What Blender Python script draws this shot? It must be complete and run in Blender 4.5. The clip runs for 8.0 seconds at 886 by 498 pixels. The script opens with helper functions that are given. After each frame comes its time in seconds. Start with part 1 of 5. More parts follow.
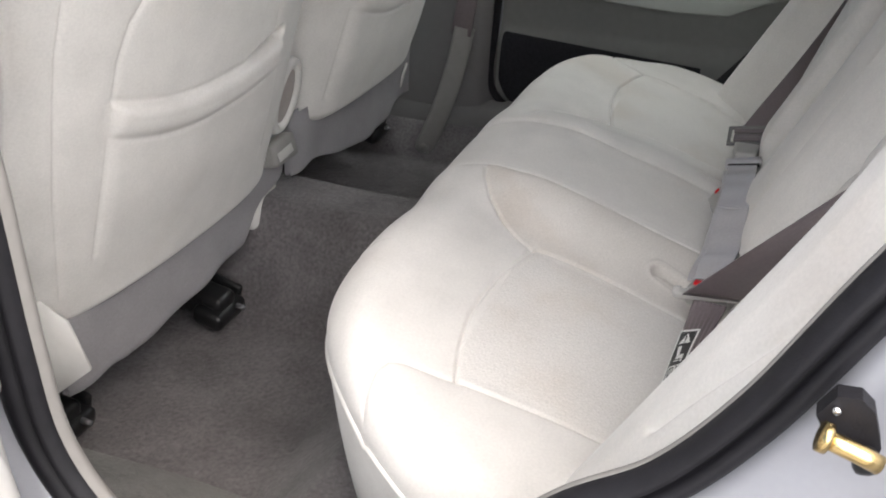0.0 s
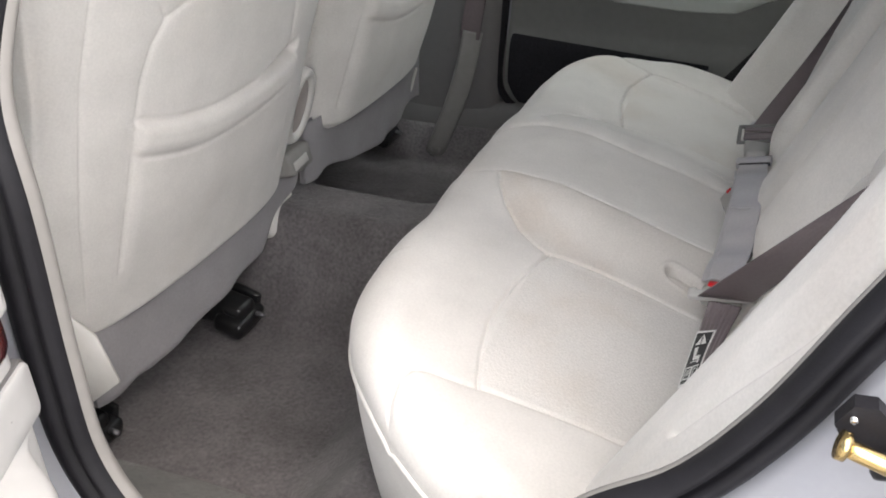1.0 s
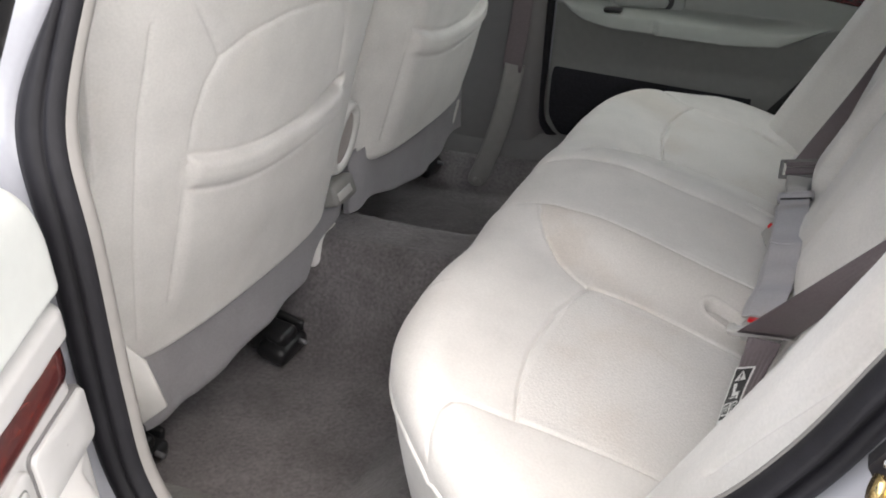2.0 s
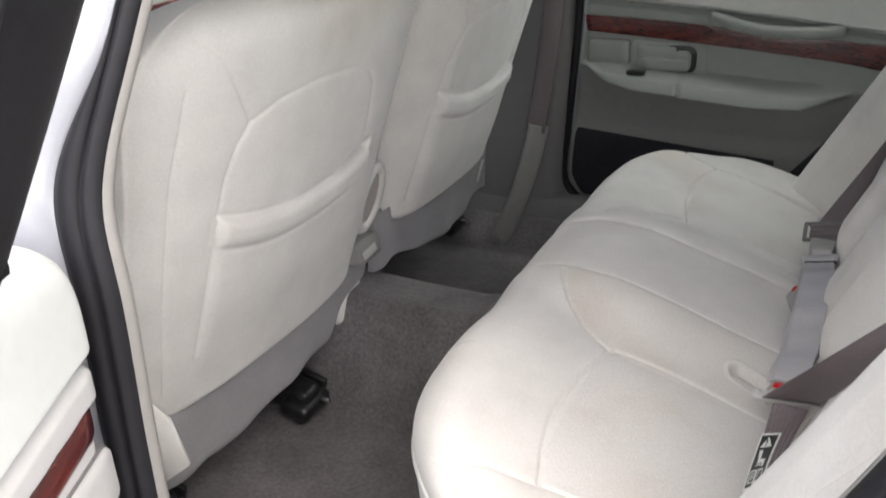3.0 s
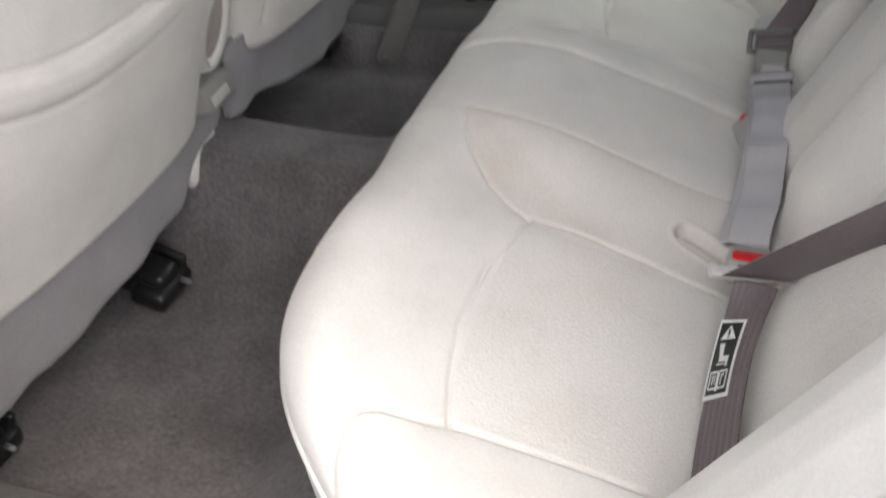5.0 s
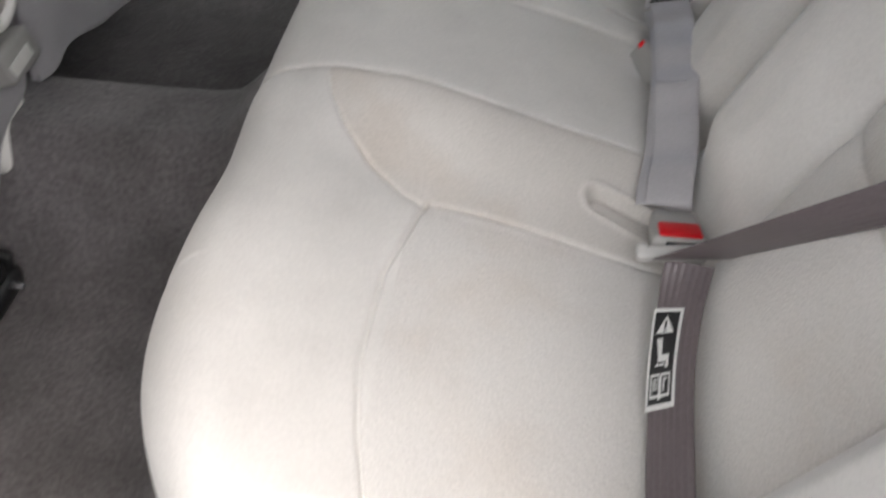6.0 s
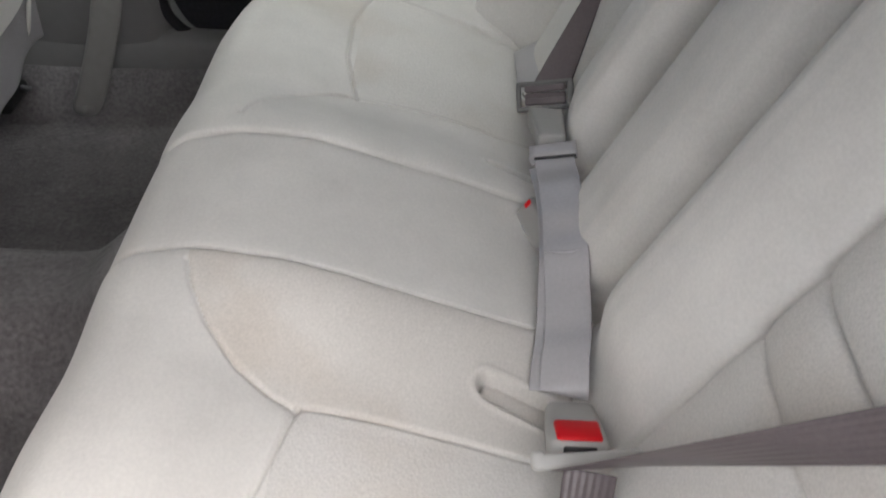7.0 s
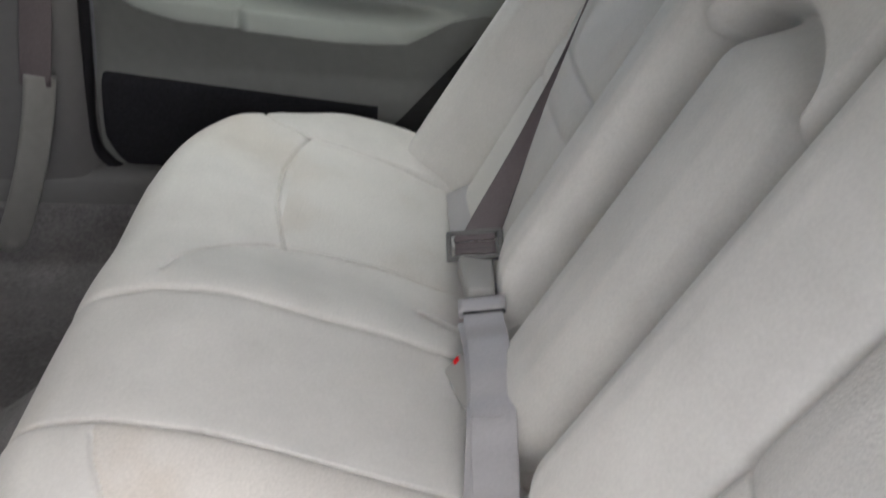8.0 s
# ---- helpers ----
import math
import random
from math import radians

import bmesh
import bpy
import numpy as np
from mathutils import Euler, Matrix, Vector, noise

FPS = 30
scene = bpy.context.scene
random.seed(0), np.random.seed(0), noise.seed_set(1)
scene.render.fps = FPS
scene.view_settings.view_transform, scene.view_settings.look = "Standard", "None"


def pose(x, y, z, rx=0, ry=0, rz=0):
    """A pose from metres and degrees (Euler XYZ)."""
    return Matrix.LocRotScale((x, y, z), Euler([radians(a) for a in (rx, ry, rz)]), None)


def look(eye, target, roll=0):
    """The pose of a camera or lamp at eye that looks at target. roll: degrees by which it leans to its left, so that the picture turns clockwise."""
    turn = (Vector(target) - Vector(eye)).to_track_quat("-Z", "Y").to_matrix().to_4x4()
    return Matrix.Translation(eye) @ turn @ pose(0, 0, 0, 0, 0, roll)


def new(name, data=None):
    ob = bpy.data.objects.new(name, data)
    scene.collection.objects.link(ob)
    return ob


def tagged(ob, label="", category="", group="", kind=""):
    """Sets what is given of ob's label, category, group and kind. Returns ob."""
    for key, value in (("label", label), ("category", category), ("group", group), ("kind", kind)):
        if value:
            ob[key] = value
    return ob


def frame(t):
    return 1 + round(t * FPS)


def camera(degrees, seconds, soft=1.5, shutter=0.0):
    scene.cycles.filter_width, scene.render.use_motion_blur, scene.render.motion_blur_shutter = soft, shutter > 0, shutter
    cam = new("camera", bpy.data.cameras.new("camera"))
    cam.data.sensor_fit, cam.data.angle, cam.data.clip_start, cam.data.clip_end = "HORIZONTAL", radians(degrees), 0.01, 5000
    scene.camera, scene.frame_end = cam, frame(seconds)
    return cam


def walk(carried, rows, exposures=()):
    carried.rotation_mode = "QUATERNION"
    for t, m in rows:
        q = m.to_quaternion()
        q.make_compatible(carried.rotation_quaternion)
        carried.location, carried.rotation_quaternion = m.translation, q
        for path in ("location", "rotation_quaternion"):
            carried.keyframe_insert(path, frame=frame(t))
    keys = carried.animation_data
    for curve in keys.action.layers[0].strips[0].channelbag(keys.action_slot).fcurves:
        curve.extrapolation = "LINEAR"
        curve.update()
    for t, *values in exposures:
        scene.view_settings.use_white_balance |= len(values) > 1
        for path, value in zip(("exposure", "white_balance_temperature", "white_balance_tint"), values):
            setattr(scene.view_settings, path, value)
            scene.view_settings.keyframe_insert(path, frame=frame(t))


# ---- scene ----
cam = camera(54.5, 8.0, soft=1.8, shutter=0.4)
PATH = [
    (0, (0.015, -1.188, 1.152), (-0.627, 0.422, 0.153), -0.0),
    (0.5, (0.006, -1.191, 1.164), (-0.654, 0.383, 0.121), -1.5),
    (1, (0.009, -1.201, 1.175), (-0.651, 0.396, 0.168), -1.7),
    (2.5, (0.015, -1.215, 1.197), (-0.788, 0.374, 0.285), -2.9),
    (3, (0.016, -1.218, 1.205), (-0.808, 0.401, 0.368), -2.7),
    (3.5, (0.014, -1.226, 1.222), (-0.807, 0.449, 0.501), -2.4),
    (4, (0.01, -1.226, 1.23), (-0.776, 0.492, 0.573), -1.7),
    (4.5, (-0.02, -1.136, 1.186), (-0.71, 0.552, 0.365), -2.5),
    (4.7, (-0.043, -1.059, 1.155), (-0.667, 0.554, 0.15), -2.8),
    (5.8, (-0.125, -0.813, 1.116), (-0.437, 0.499, -0.360), -2.1),
    (6, (-0.135, -0.791, 1.124), (-0.344, 0.566, -0.331), -1.7),
    (6.2, (-0.138, -0.760, 1.134), (-0.274, 0.633, -0.294), -0.3),
    (6.5, (-0.128, -0.710, 1.143), (-0.154, 0.727, -0.248), 2.0),
    (6.7, (-0.131, -0.690, 1.145), (-0.101, 0.775, -0.218), 3.2),
    (7, (-0.128, -0.671, 1.141), (-0.116, 0.838, -0.172), 2.8),
    (7.5, (-0.123, -0.636, 1.150), (-0.063, 0.930, -0.090), 4.1),
    (8, (-0.108, -0.624, 1.173), (0.014, 1.034, 0.062), 4.9),
]
walk(cam, [(t, look(eye, target, roll)) for t, eye, target, roll in PATH],
     exposures=[(0.0, 1.48), (1.0, 1.48), (2.5, 1.42), (3.0, 1.45), (3.5, 1.55), (4.2, 1.68), (4.7, 1.6), (5.8, 1.42), (6.3, 1.46), (7.0, 1.62), (8.0, 1.8)])

# ---- world and light ----
world = bpy.data.worlds.new("sky")
scene.world = world
world.use_nodes = True
wt = world.node_tree
wbg = wt.nodes["Background"]
sky = wt.nodes.new("ShaderNodeTexSky")
sky.sky_type, sky.sun_disc = "NISHITA", False
sky.sun_elevation, sky.sun_rotation = radians(59), radians(120)
sky.dust_density, sky.air_density = 4.0, 1.0
wt.links.new(sky.outputs[0], wbg.inputs[0])
wbg.inputs[1].default_value = 0.09
sun_data = bpy.data.lights.new("sun", "SUN")
sun_data.energy, sun_data.angle, sun_data.color = 4.0, radians(130), (1.0, 0.963, 0.935)
sun = new("sun", sun_data)
sun.matrix_world = look((2.4, -1.4, 4.7), (0, 0, 0))

# ---- materials ----


def shader(name, base, rough=0.6, metal=0.0, noise_scale=40.0, noise_amt=0.1, big=3.0, big_amt=0.1,
           bump=0.0, bump_scale=400.0, sheen=0.0, coat=0.0, spec=0.5, weave=0.0, bump2=0.0, bump2_scale=60.0, stain=0.0, stain_scale=4.0):
    """Principled surface with fine and coarse tone variation and up to two scales of relief."""
    m = bpy.data.materials.new(name)
    m.use_nodes = True
    nt = m.node_tree
    b = nt.nodes["Principled BSDF"]
    b.inputs["Roughness"].default_value = rough
    b.inputs["Metallic"].default_value = metal
    b.inputs["Specular IOR Level"].default_value = spec
    b.inputs["Coat Weight"].default_value = coat
    b.inputs["Sheen Weight"].default_value = sheen
    b.inputs["Sheen Roughness"].default_value = 0.5
    tc = nt.nodes.new("ShaderNodeTexCoord")

    def tex(scale, detail):
        n = nt.nodes.new("ShaderNodeTexNoise")
        n.inputs["Scale"].default_value = scale
        n.inputs["Detail"].default_value = detail
        nt.links.new(tc.outputs["Object"], n.inputs["Vector"])
        return n.outputs["Fac"]

    def spread(fac, amt):
        r = nt.nodes.new("ShaderNodeMapRange")
        r.inputs["From Min"].default_value, r.inputs["From Max"].default_value = 0.25, 0.75
        r.inputs["To Min"].default_value, r.inputs["To Max"].default_value = 1 - amt, 1 + amt
        nt.links.new(fac, r.inputs["Value"])
        return r.outputs[0]

    mul = nt.nodes.new("ShaderNodeMath")
    mul.operation = "MULTIPLY"
    nt.links.new(spread(tex(noise_scale, 4), noise_amt), mul.inputs[0])
    nt.links.new(spread(tex(big, 3), big_amt), mul.inputs[1])
    col = nt.nodes.new("ShaderNodeVectorMath")
    col.operation = "SCALE"
    col.inputs[0].default_value = base
    nt.links.new(mul.outputs[0], col.inputs["Scale"])
    out = col.outputs[0]
    if stain:
        r = nt.nodes.new("ShaderNodeMapRange")
        r.interpolation_type = "SMOOTHSTEP"
        r.inputs["From Min"].default_value, r.inputs["From Max"].default_value = 0.52, 0.72
        r.inputs["To Max"].default_value = stain
        nt.links.new(tex(stain_scale, 5), r.inputs["Value"])
        soil = nt.nodes.new("ShaderNodeMixRGB")
        soil.blend_type = "MULTIPLY"
        soil.inputs[2].default_value = (0.78, 0.68, 0.58, 1)
        nt.links.new(r.outputs[0], soil.inputs[0])
        nt.links.new(out, soil.inputs[1])
        out = soil.outputs[0]
    nt.links.new(out, b.inputs["Base Color"])
    normal = None

    def relief(height, strength, dist):
        nonlocal normal
        k = nt.nodes.new("ShaderNodeBump")
        k.inputs["Strength"].default_value = strength
        k.inputs["Distance"].default_value = dist
        nt.links.new(height, k.inputs["Height"])
        if normal:
            nt.links.new(normal, k.inputs["Normal"])
        normal = k.outputs[0]

    if bump2:
        relief(tex(bump2_scale, 3), bump2, 0.004)
    if bump:
        relief(tex(bump_scale, 2), bump, 0.001)
    if weave:
        w = nt.nodes.new("ShaderNodeTexVoronoi")
        w.inputs["Scale"].default_value = weave
        nt.links.new(tc.outputs["Object"], w.inputs["Vector"])
        relief(w.outputs["Distance"], 0.35, 0.001)
    if normal:
        nt.links.new(normal, b.inputs["Normal"])
    return m


CREAM = (0.665, 0.642, 0.615)
M_velour = shader("cream_velour", CREAM, 0.9, noise_scale=330, noise_amt=0.055, big=13, big_amt=0.075, bump=0.16, bump_scale=1300, sheen=0.25, spec=0.15, stain=0.30, stain_scale=3.5)
M_soiled = shader("soiled_cream_velour", (0.615, 0.583, 0.548), 0.9, noise_scale=420, noise_amt=0.09, big=7, big_amt=0.08, bump=0.16, bump_scale=1300, sheen=0.25, spec=0.15, stain=0.35, stain_scale=6.0)
M_insert = shader("cream_woven_cloth", (0.65, 0.627, 0.60), 0.9, noise_scale=500, noise_amt=0.10, big=6, big_amt=0.06, weave=300, sheen=0.2, spec=0.15, stain=0.30, stain_scale=5.0)
M_vinyl = shader("cream_vinyl", (0.66, 0.645, 0.62), 0.55, noise_scale=60, noise_amt=0.03, big=3, big_amt=0.03, bump=0.25, bump_scale=900, spec=0.4)
M_trim = shader("grey_trim_plastic", (0.27, 0.285, 0.268), 0.4, noise_scale=60, noise_amt=0.03, big=3, big_amt=0.04, bump=0.25, bump_scale=1100, spec=0.4)
# same plastic as M_trim, with the open door's daylight put into its colour
M_trim_lit = shader("lit_trim_plastic", (0.52, 0.512, 0.50), 0.5, noise_scale=60, noise_amt=0.03, big=3, big_amt=0.04, bump=0.25, bump_scale=1100, spec=0.4)
M_trim_low = shader("darker_grey_trim", (0.185, 0.188, 0.180), 0.6, noise_scale=60, noise_amt=0.05, big=3, big_amt=0.06, bump=0.3, bump_scale=1000, spec=0.3)
# near black: the dark of the gap between far door and seat, as colour
M_quarter = shader("gap_dark_quarter_lining", (0.035, 0.034, 0.035), 0.8, noise_scale=80, noise_amt=0.15, big=6, big_amt=0.15, bump=0.3, bump_scale=700, spec=0.2)
# window light on the upper door roll is put into this paler tone
M_pad_lit = shader("window_lit_padded_vinyl", (0.65, 0.665, 0.635), 0.5, noise_scale=60, noise_amt=0.03, big=3, big_amt=0.04, bump=0.2, bump_scale=900, spec=0.4)
M_carpet = shader("grey_carpet", (0.142, 0.132, 0.134), 1.0, noise_scale=160, noise_amt=0.30, big=9, big_amt=0.32, bump=1.0, bump_scale=900, bump2=0.5, bump2_scale=110, spec=0.05, sheen=0.2)
M_sillcarpet = shader("light_grey_carpet", (0.125, 0.122, 0.115), 1.0, noise_scale=160, noise_amt=0.25, big=11, big_amt=0.25, bump=1.0, bump_scale=900, bump2=0.4, bump2_scale=110, spec=0.05, sheen=0.2)
M_skirt = shader("grey_felt", (0.31, 0.297, 0.308), 1.0, noise_scale=260, noise_amt=0.07, big=8, big_amt=0.12, bump=0.35, bump_scale=1300, spec=0.05, sheen=0.2)
M_rubber = shader("black_rubber", (0.0105, 0.010, 0.0125), 0.55, spec=0.3, noise_scale=80, noise_amt=0.2, big=6, big_amt=0.2, bump=0.2, bump_scale=700)
M_black = shader("black_plastic", (0.012, 0.012, 0.013), 0.35, noise_scale=80, noise_amt=0.2, big=6, big_amt=0.2)
M_dark = shader("dark_speaker_cloth", (0.024, 0.024, 0.028), 0.9, noise_scale=200, noise_amt=0.2, big=6, big_amt=0.1, bump=0.4, bump_scale=900, spec=0.1)
M_paint = shader("silver_white_paint", (0.34, 0.345, 0.375), 0.3, metal=0.2, noise_scale=200, noise_amt=0.02, big=4, big_amt=0.03, coat=0.6)
M_belt = shader("mauve_grey_webbing", (0.135, 0.112, 0.117), 0.36, noise_scale=300, noise_amt=0.1, big=10, big_amt=0.08, spec=0.4)
M_belt_grey = shader("light_grey_webbing", (0.42, 0.405, 0.418), 0.30, noise_scale=300, noise_amt=0.06, big=10, big_amt=0.06, spec=0.5)
M_red = shader("red_plastic", (0.62, 0.008, 0.014), 0.45, spec=0.2, noise_amt=0.02, big_amt=0.05)
M_chrome = shader("bright_metal", (0.75, 0.74, 0.72), 0.2, metal=1.0, noise_amt=0.02, big_amt=0.05)
M_brass = shader("brass_plating", (0.75, 0.55, 0.25), 0.25, metal=1.0, noise_amt=0.1, big_amt=0.1)
M_rim = shader("grey_wheel_metal", (0.16, 0.16, 0.17), 0.5, metal=0.4, noise_amt=0.1, big_amt=0.2)
M_headliner = shader("grey_headliner", (0.70, 0.69, 0.67), 1.0, noise_scale=200, noise_amt=0.05, bump=0.3)
M_ground = shader("pale_concrete", (0.25, 0.245, 0.235), 0.9, noise_scale=6, noise_amt=0.12, big=0.4, big_amt=0.12, bump=0.4, bump_scale=60)


def wood_material():
    """Lacquered burl film: dark red-brown ground with wavy lighter figure drawn out along the strip."""
    m = shader("burl_wood_film", (0.16, 0.035, 0.02), 0.22, noise_amt=0.2, big_amt=0.2, coat=0.8)
    nt = m.node_tree
    b = nt.nodes["Principled BSDF"]
    tc = nt.nodes.new("ShaderNodeTexCoord")
    mp = nt.nodes.new("ShaderNodeMapping")
    mp.inputs["Scale"].default_value = (0.45, 0.45, 1.5)
    nt.links.new(tc.outputs["Object"], mp.inputs["Vector"])
    warp = nt.nodes.new("ShaderNodeTexNoise")
    warp.inputs["Scale"].default_value, warp.inputs["Detail"].default_value = 16, 3
    fig = nt.nodes.new("ShaderNodeTexNoise")
    fig.inputs["Scale"].default_value, fig.inputs["Detail"].default_value = 55, 8
    fig.inputs["Distortion"].default_value = 3.0
    fig.inputs["Roughness"].default_value = 0.68
    for n in (warp, fig):
        nt.links.new(mp.outputs[0], n.inputs["Vector"])
    mixv = nt.nodes.new("ShaderNodeMath")
    mixv.operation = "MULTIPLY_ADD"
    mixv.inputs[1].default_value = 0.40
    nt.links.new(warp.outputs["Fac"], mixv.inputs[0])
    nt.links.new(fig.outputs["Fac"], mixv.inputs[2])
    rp = nt.nodes.new("ShaderNodeValToRGB")
    rp.color_ramp.elements[0].position, rp.color_ramp.elements[1].position = 0.54, 0.86
    rp.color_ramp.elements[0].color = (0.034, 0.007, 0.009, 1)
    rp.color_ramp.elements[1].color = (0.19, 0.036, 0.024, 1)
    midtone = rp.color_ramp.elements.new(0.70)
    midtone.color = (0.088, 0.014, 0.014, 1)
    nt.links.new(mixv.outputs[0], rp.inputs[0])
    nt.links.new(rp.outputs[0], b.inputs["Base Color"])
    return m


M_wood = wood_material()


def glass_material():
    """Green-tinted safety glass: mostly clear, with a Fresnel gloss."""
    m = bpy.data.materials.new("tinted_glass")
    m.use_nodes = True
    nt = m.node_tree
    nt.nodes.remove(nt.nodes["Principled BSDF"])
    tr = nt.nodes.new("ShaderNodeBsdfTransparent")
    tr.inputs[0].default_value = (0.79, 0.86, 0.82, 1)
    gl = nt.nodes.new("ShaderNodeBsdfGlossy")
    gl.inputs["Roughness"].default_value = 0.02
    lw = nt.nodes.new("ShaderNodeLayerWeight")
    pw = nt.nodes.new("ShaderNodeMath")
    pw.operation = "POWER"
    pw.inputs[1].default_value = 4.0
    fr = nt.nodes.new("ShaderNodeMath")
    fr.operation = "MULTIPLY_ADD"
    fr.inputs[1].default_value, fr.inputs[2].default_value = 0.85, 0.09
    mx = nt.nodes.new("ShaderNodeMixShader")
    nt.links.new(lw.outputs["Facing"], pw.inputs[0])
    nt.links.new(pw.outputs[0], fr.inputs[0])
    nt.links.new(fr.outputs[0], mx.inputs[0])
    nt.links.new(tr.outputs[0], mx.inputs[1])
    nt.links.new(gl.outputs[0], mx.inputs[2])
    nt.links.new(mx.outputs[0], nt.nodes["Material Output"].inputs[0])
    return m


M_glass = glass_material()

# ---- building helpers ----
ORIGIN = {}


def thing(name, at, label, category, group="", kind=""):
    ob = new(name)
    ob.location = at
    ORIGIN[ob] = Vector(at)
    ob.empty_display_size = 0.05
    return tagged(ob, label, category, group, kind)


def finish(name, me, mat, parent, label, smooth):
    me.materials.append(mat)
    if smooth:
        me.shade_smooth()
    ob = new(name, me)
    if parent is not None:
        ob.parent = parent
        base = ORIGIN[parent]
        ORIGIN[ob] = base
        me.transform(Matrix.Translation(-base))
    if label:
        ob["label"] = label
    return ob


def part(name, bm, mat, parent=None, label="", smooth=True):
    me = bpy.data.meshes.new(name)
    bmesh.ops.recalc_face_normals(bm, faces=bm.faces)
    bm.to_mesh(me)
    bm.free()
    return finish(name, me, mat, parent, label, smooth)


def sheet(name, verts, mat, parent=None, label="", wrap=False, caps=False, flip=False):
    """A surface from a (rows, columns, 3) array; wrap joins the last row to the first, caps close the end columns."""
    verts = np.asarray(verts, float)
    nu, nv = verts.shape[:2]
    idx = np.arange(nu * nv).reshape(nu, nv)
    faces = []
    for i in range(nu if wrap else nu - 1):
        a, b = idx[i], idx[(i + 1) % nu]
        for j in range(nv - 1):
            q = (int(a[j]), int(b[j]), int(b[j + 1]), int(a[j + 1]))
            faces.append(q[::-1] if flip else q)
    if caps:
        for c in (0, nv - 1):
            faces.append(tuple(int(k) for k in (idx[::-1, c] if c else idx[:, c])))
    me = bpy.data.meshes.new(name)
    me.from_pydata(verts.reshape(-1, 3).tolist(), [], faces)
    bm = bmesh.new()
    bm.from_mesh(me)
    bmesh.ops.recalc_face_normals(bm, faces=bm.faces)
    bm.to_mesh(me)
    bm.free()
    return finish(name, me, mat, parent, label, True)


def rbox(size, r=0.004, seg=2, m=None, bm=None):
    """A box with rounded edges, about m's origin, added to bm."""
    bm2 = bmesh.new()
    bmesh.ops.create_cube(bm2, size=1)
    bmesh.ops.scale(bm2, verts=bm2.verts, vec=size)
    if r:
        bmesh.ops.bevel(bm2, geom=bm2.edges[:], offset=min(r, 0.49 * min(size)), segments=seg, affect="EDGES", profile=0.5)
    if m is not None:
        bmesh.ops.transform(bm2, matrix=m, verts=bm2.verts)
    if bm is None:
        return bm2
    me = bpy.data.meshes.new("tmp")
    bm2.to_mesh(me)
    bm2.free()
    bm.from_mesh(me)
    bpy.data.meshes.remove(me)
    return bm


def spline(points, n, closed=False):
    """Catmull-Rom curve through points, n samples."""
    p = np.array(points, float)
    k = len(p)
    out = []
    span = k if closed else k - 1
    for q in np.linspace(0, span, n, endpoint=not closed):
        i = min(int(q), span - 1)
        f = q - i
        g = (lambda j: p[j % k]) if closed else (lambda j: p[min(max(j, 0), k - 1)])
        a, b, c, d = g(i - 1), g(i), g(i + 1), g(i + 2)
        out.append(0.5 * (2 * b + (c - a) * f + (2 * a - 5 * b + 4 * c - d) * f * f + (3 * b - a - 3 * c + d) * f ** 3))
    return np.array(out)


def sweep(path, profile, up=(0, 0, 1), closed=False):
    """Vertex rows of a profile (list of (side, up) offsets) carried along a path; up: one vector or one for each point."""
    path = np.asarray(path, float)
    n = len(path)
    ups = np.broadcast_to(np.asarray(up, float), (n, 3))
    rows = []
    for i in range(n):
        a = path[(i - 1) % n] if closed or i else path[i]
        b = path[(i + 1) % n] if closed or i < n - 1 else path[i]
        t = (b - a) / (np.linalg.norm(b - a) + 1e-9)
        s = np.cross(t, ups[i])
        s /= np.linalg.norm(s) + 1e-9
        u = np.cross(s, t)
        rows.append([path[i] + s * x + u * y for x, y in profile])
    return np.array(rows)


def round_profile(w, h, n=12, power=2.0):
    """Closed super-ellipse profile of width w and height h."""
    out = []
    for k in range(n):
        a = 2 * math.pi * k / n
        c, s = math.cos(a), math.sin(a)
        out.append((0.5 * w * abs(c) ** (2 / power) * (1 if c > 0 else -1), 0.5 * h * abs(s) ** (2 / power) * (1 if s > 0 else -1)))
    return out


def strip(name, path, w, h, mat, parent=None, label="", up=(0, 0, 1), closed=False, n=12, power=2.0):
    rows = sweep(path, round_profile(w, h, n, power), up, closed)
    if closed:
        rows = np.concatenate([rows, rows[:1]])
    return sheet(name, rows.transpose(1, 0, 2), mat, parent, label, wrap=True, caps=not closed)


def smooth01(t):
    t = np.clip(t, 0, 1)
    return t * t * (3 - 2 * t)


def line_distance(px, py, line):
    """Distance of points from a polyline in a plane."""
    line = np.asarray(line, float)
    best = np.full(np.shape(px), 9.0)
    for (ax, ay), (bx, by) in zip(line[:-1], line[1:]):
        dx, dy = bx - ax, by - ay
        f = np.clip(((px - ax) * dx + (py - ay) * dy) / (dx * dx + dy * dy + 1e-12), 0, 1)
        best = np.minimum(best, np.hypot(px - ax - f * dx, py - ay - f * dy))
    return best


def along(px, py, line):
    """How far along a straight line points lie, from 0 at its start to 1 at its end."""
    (ax, ay), (bx, by) = line
    return np.clip(((px - ax) * (bx - ax) + (py - ay) * (by - ay)) / ((bx - ax) ** 2 + (by - ay) ** 2), 0, 1)


def groove(d, deep=0.005, wide=0.0025, soft=0.004, reach=0.014):
    """Depth of a sewn seam at distance d: a narrow stitch line in a soft valley."""
    return deep * np.exp(-(d / wide) ** 2) + soft * np.exp(-(d / reach) ** 2)

# ---- setting: ground and car floor ----


def build_ground():
    bm = bmesh.new()
    bmesh.ops.create_grid(bm, x_segments=24, y_segments=24, size=400)
    ob = part("ground", bm, M_ground)
    tagged(ob, "pale concrete parking lot ground", "ground", kind="structure")


build_ground()


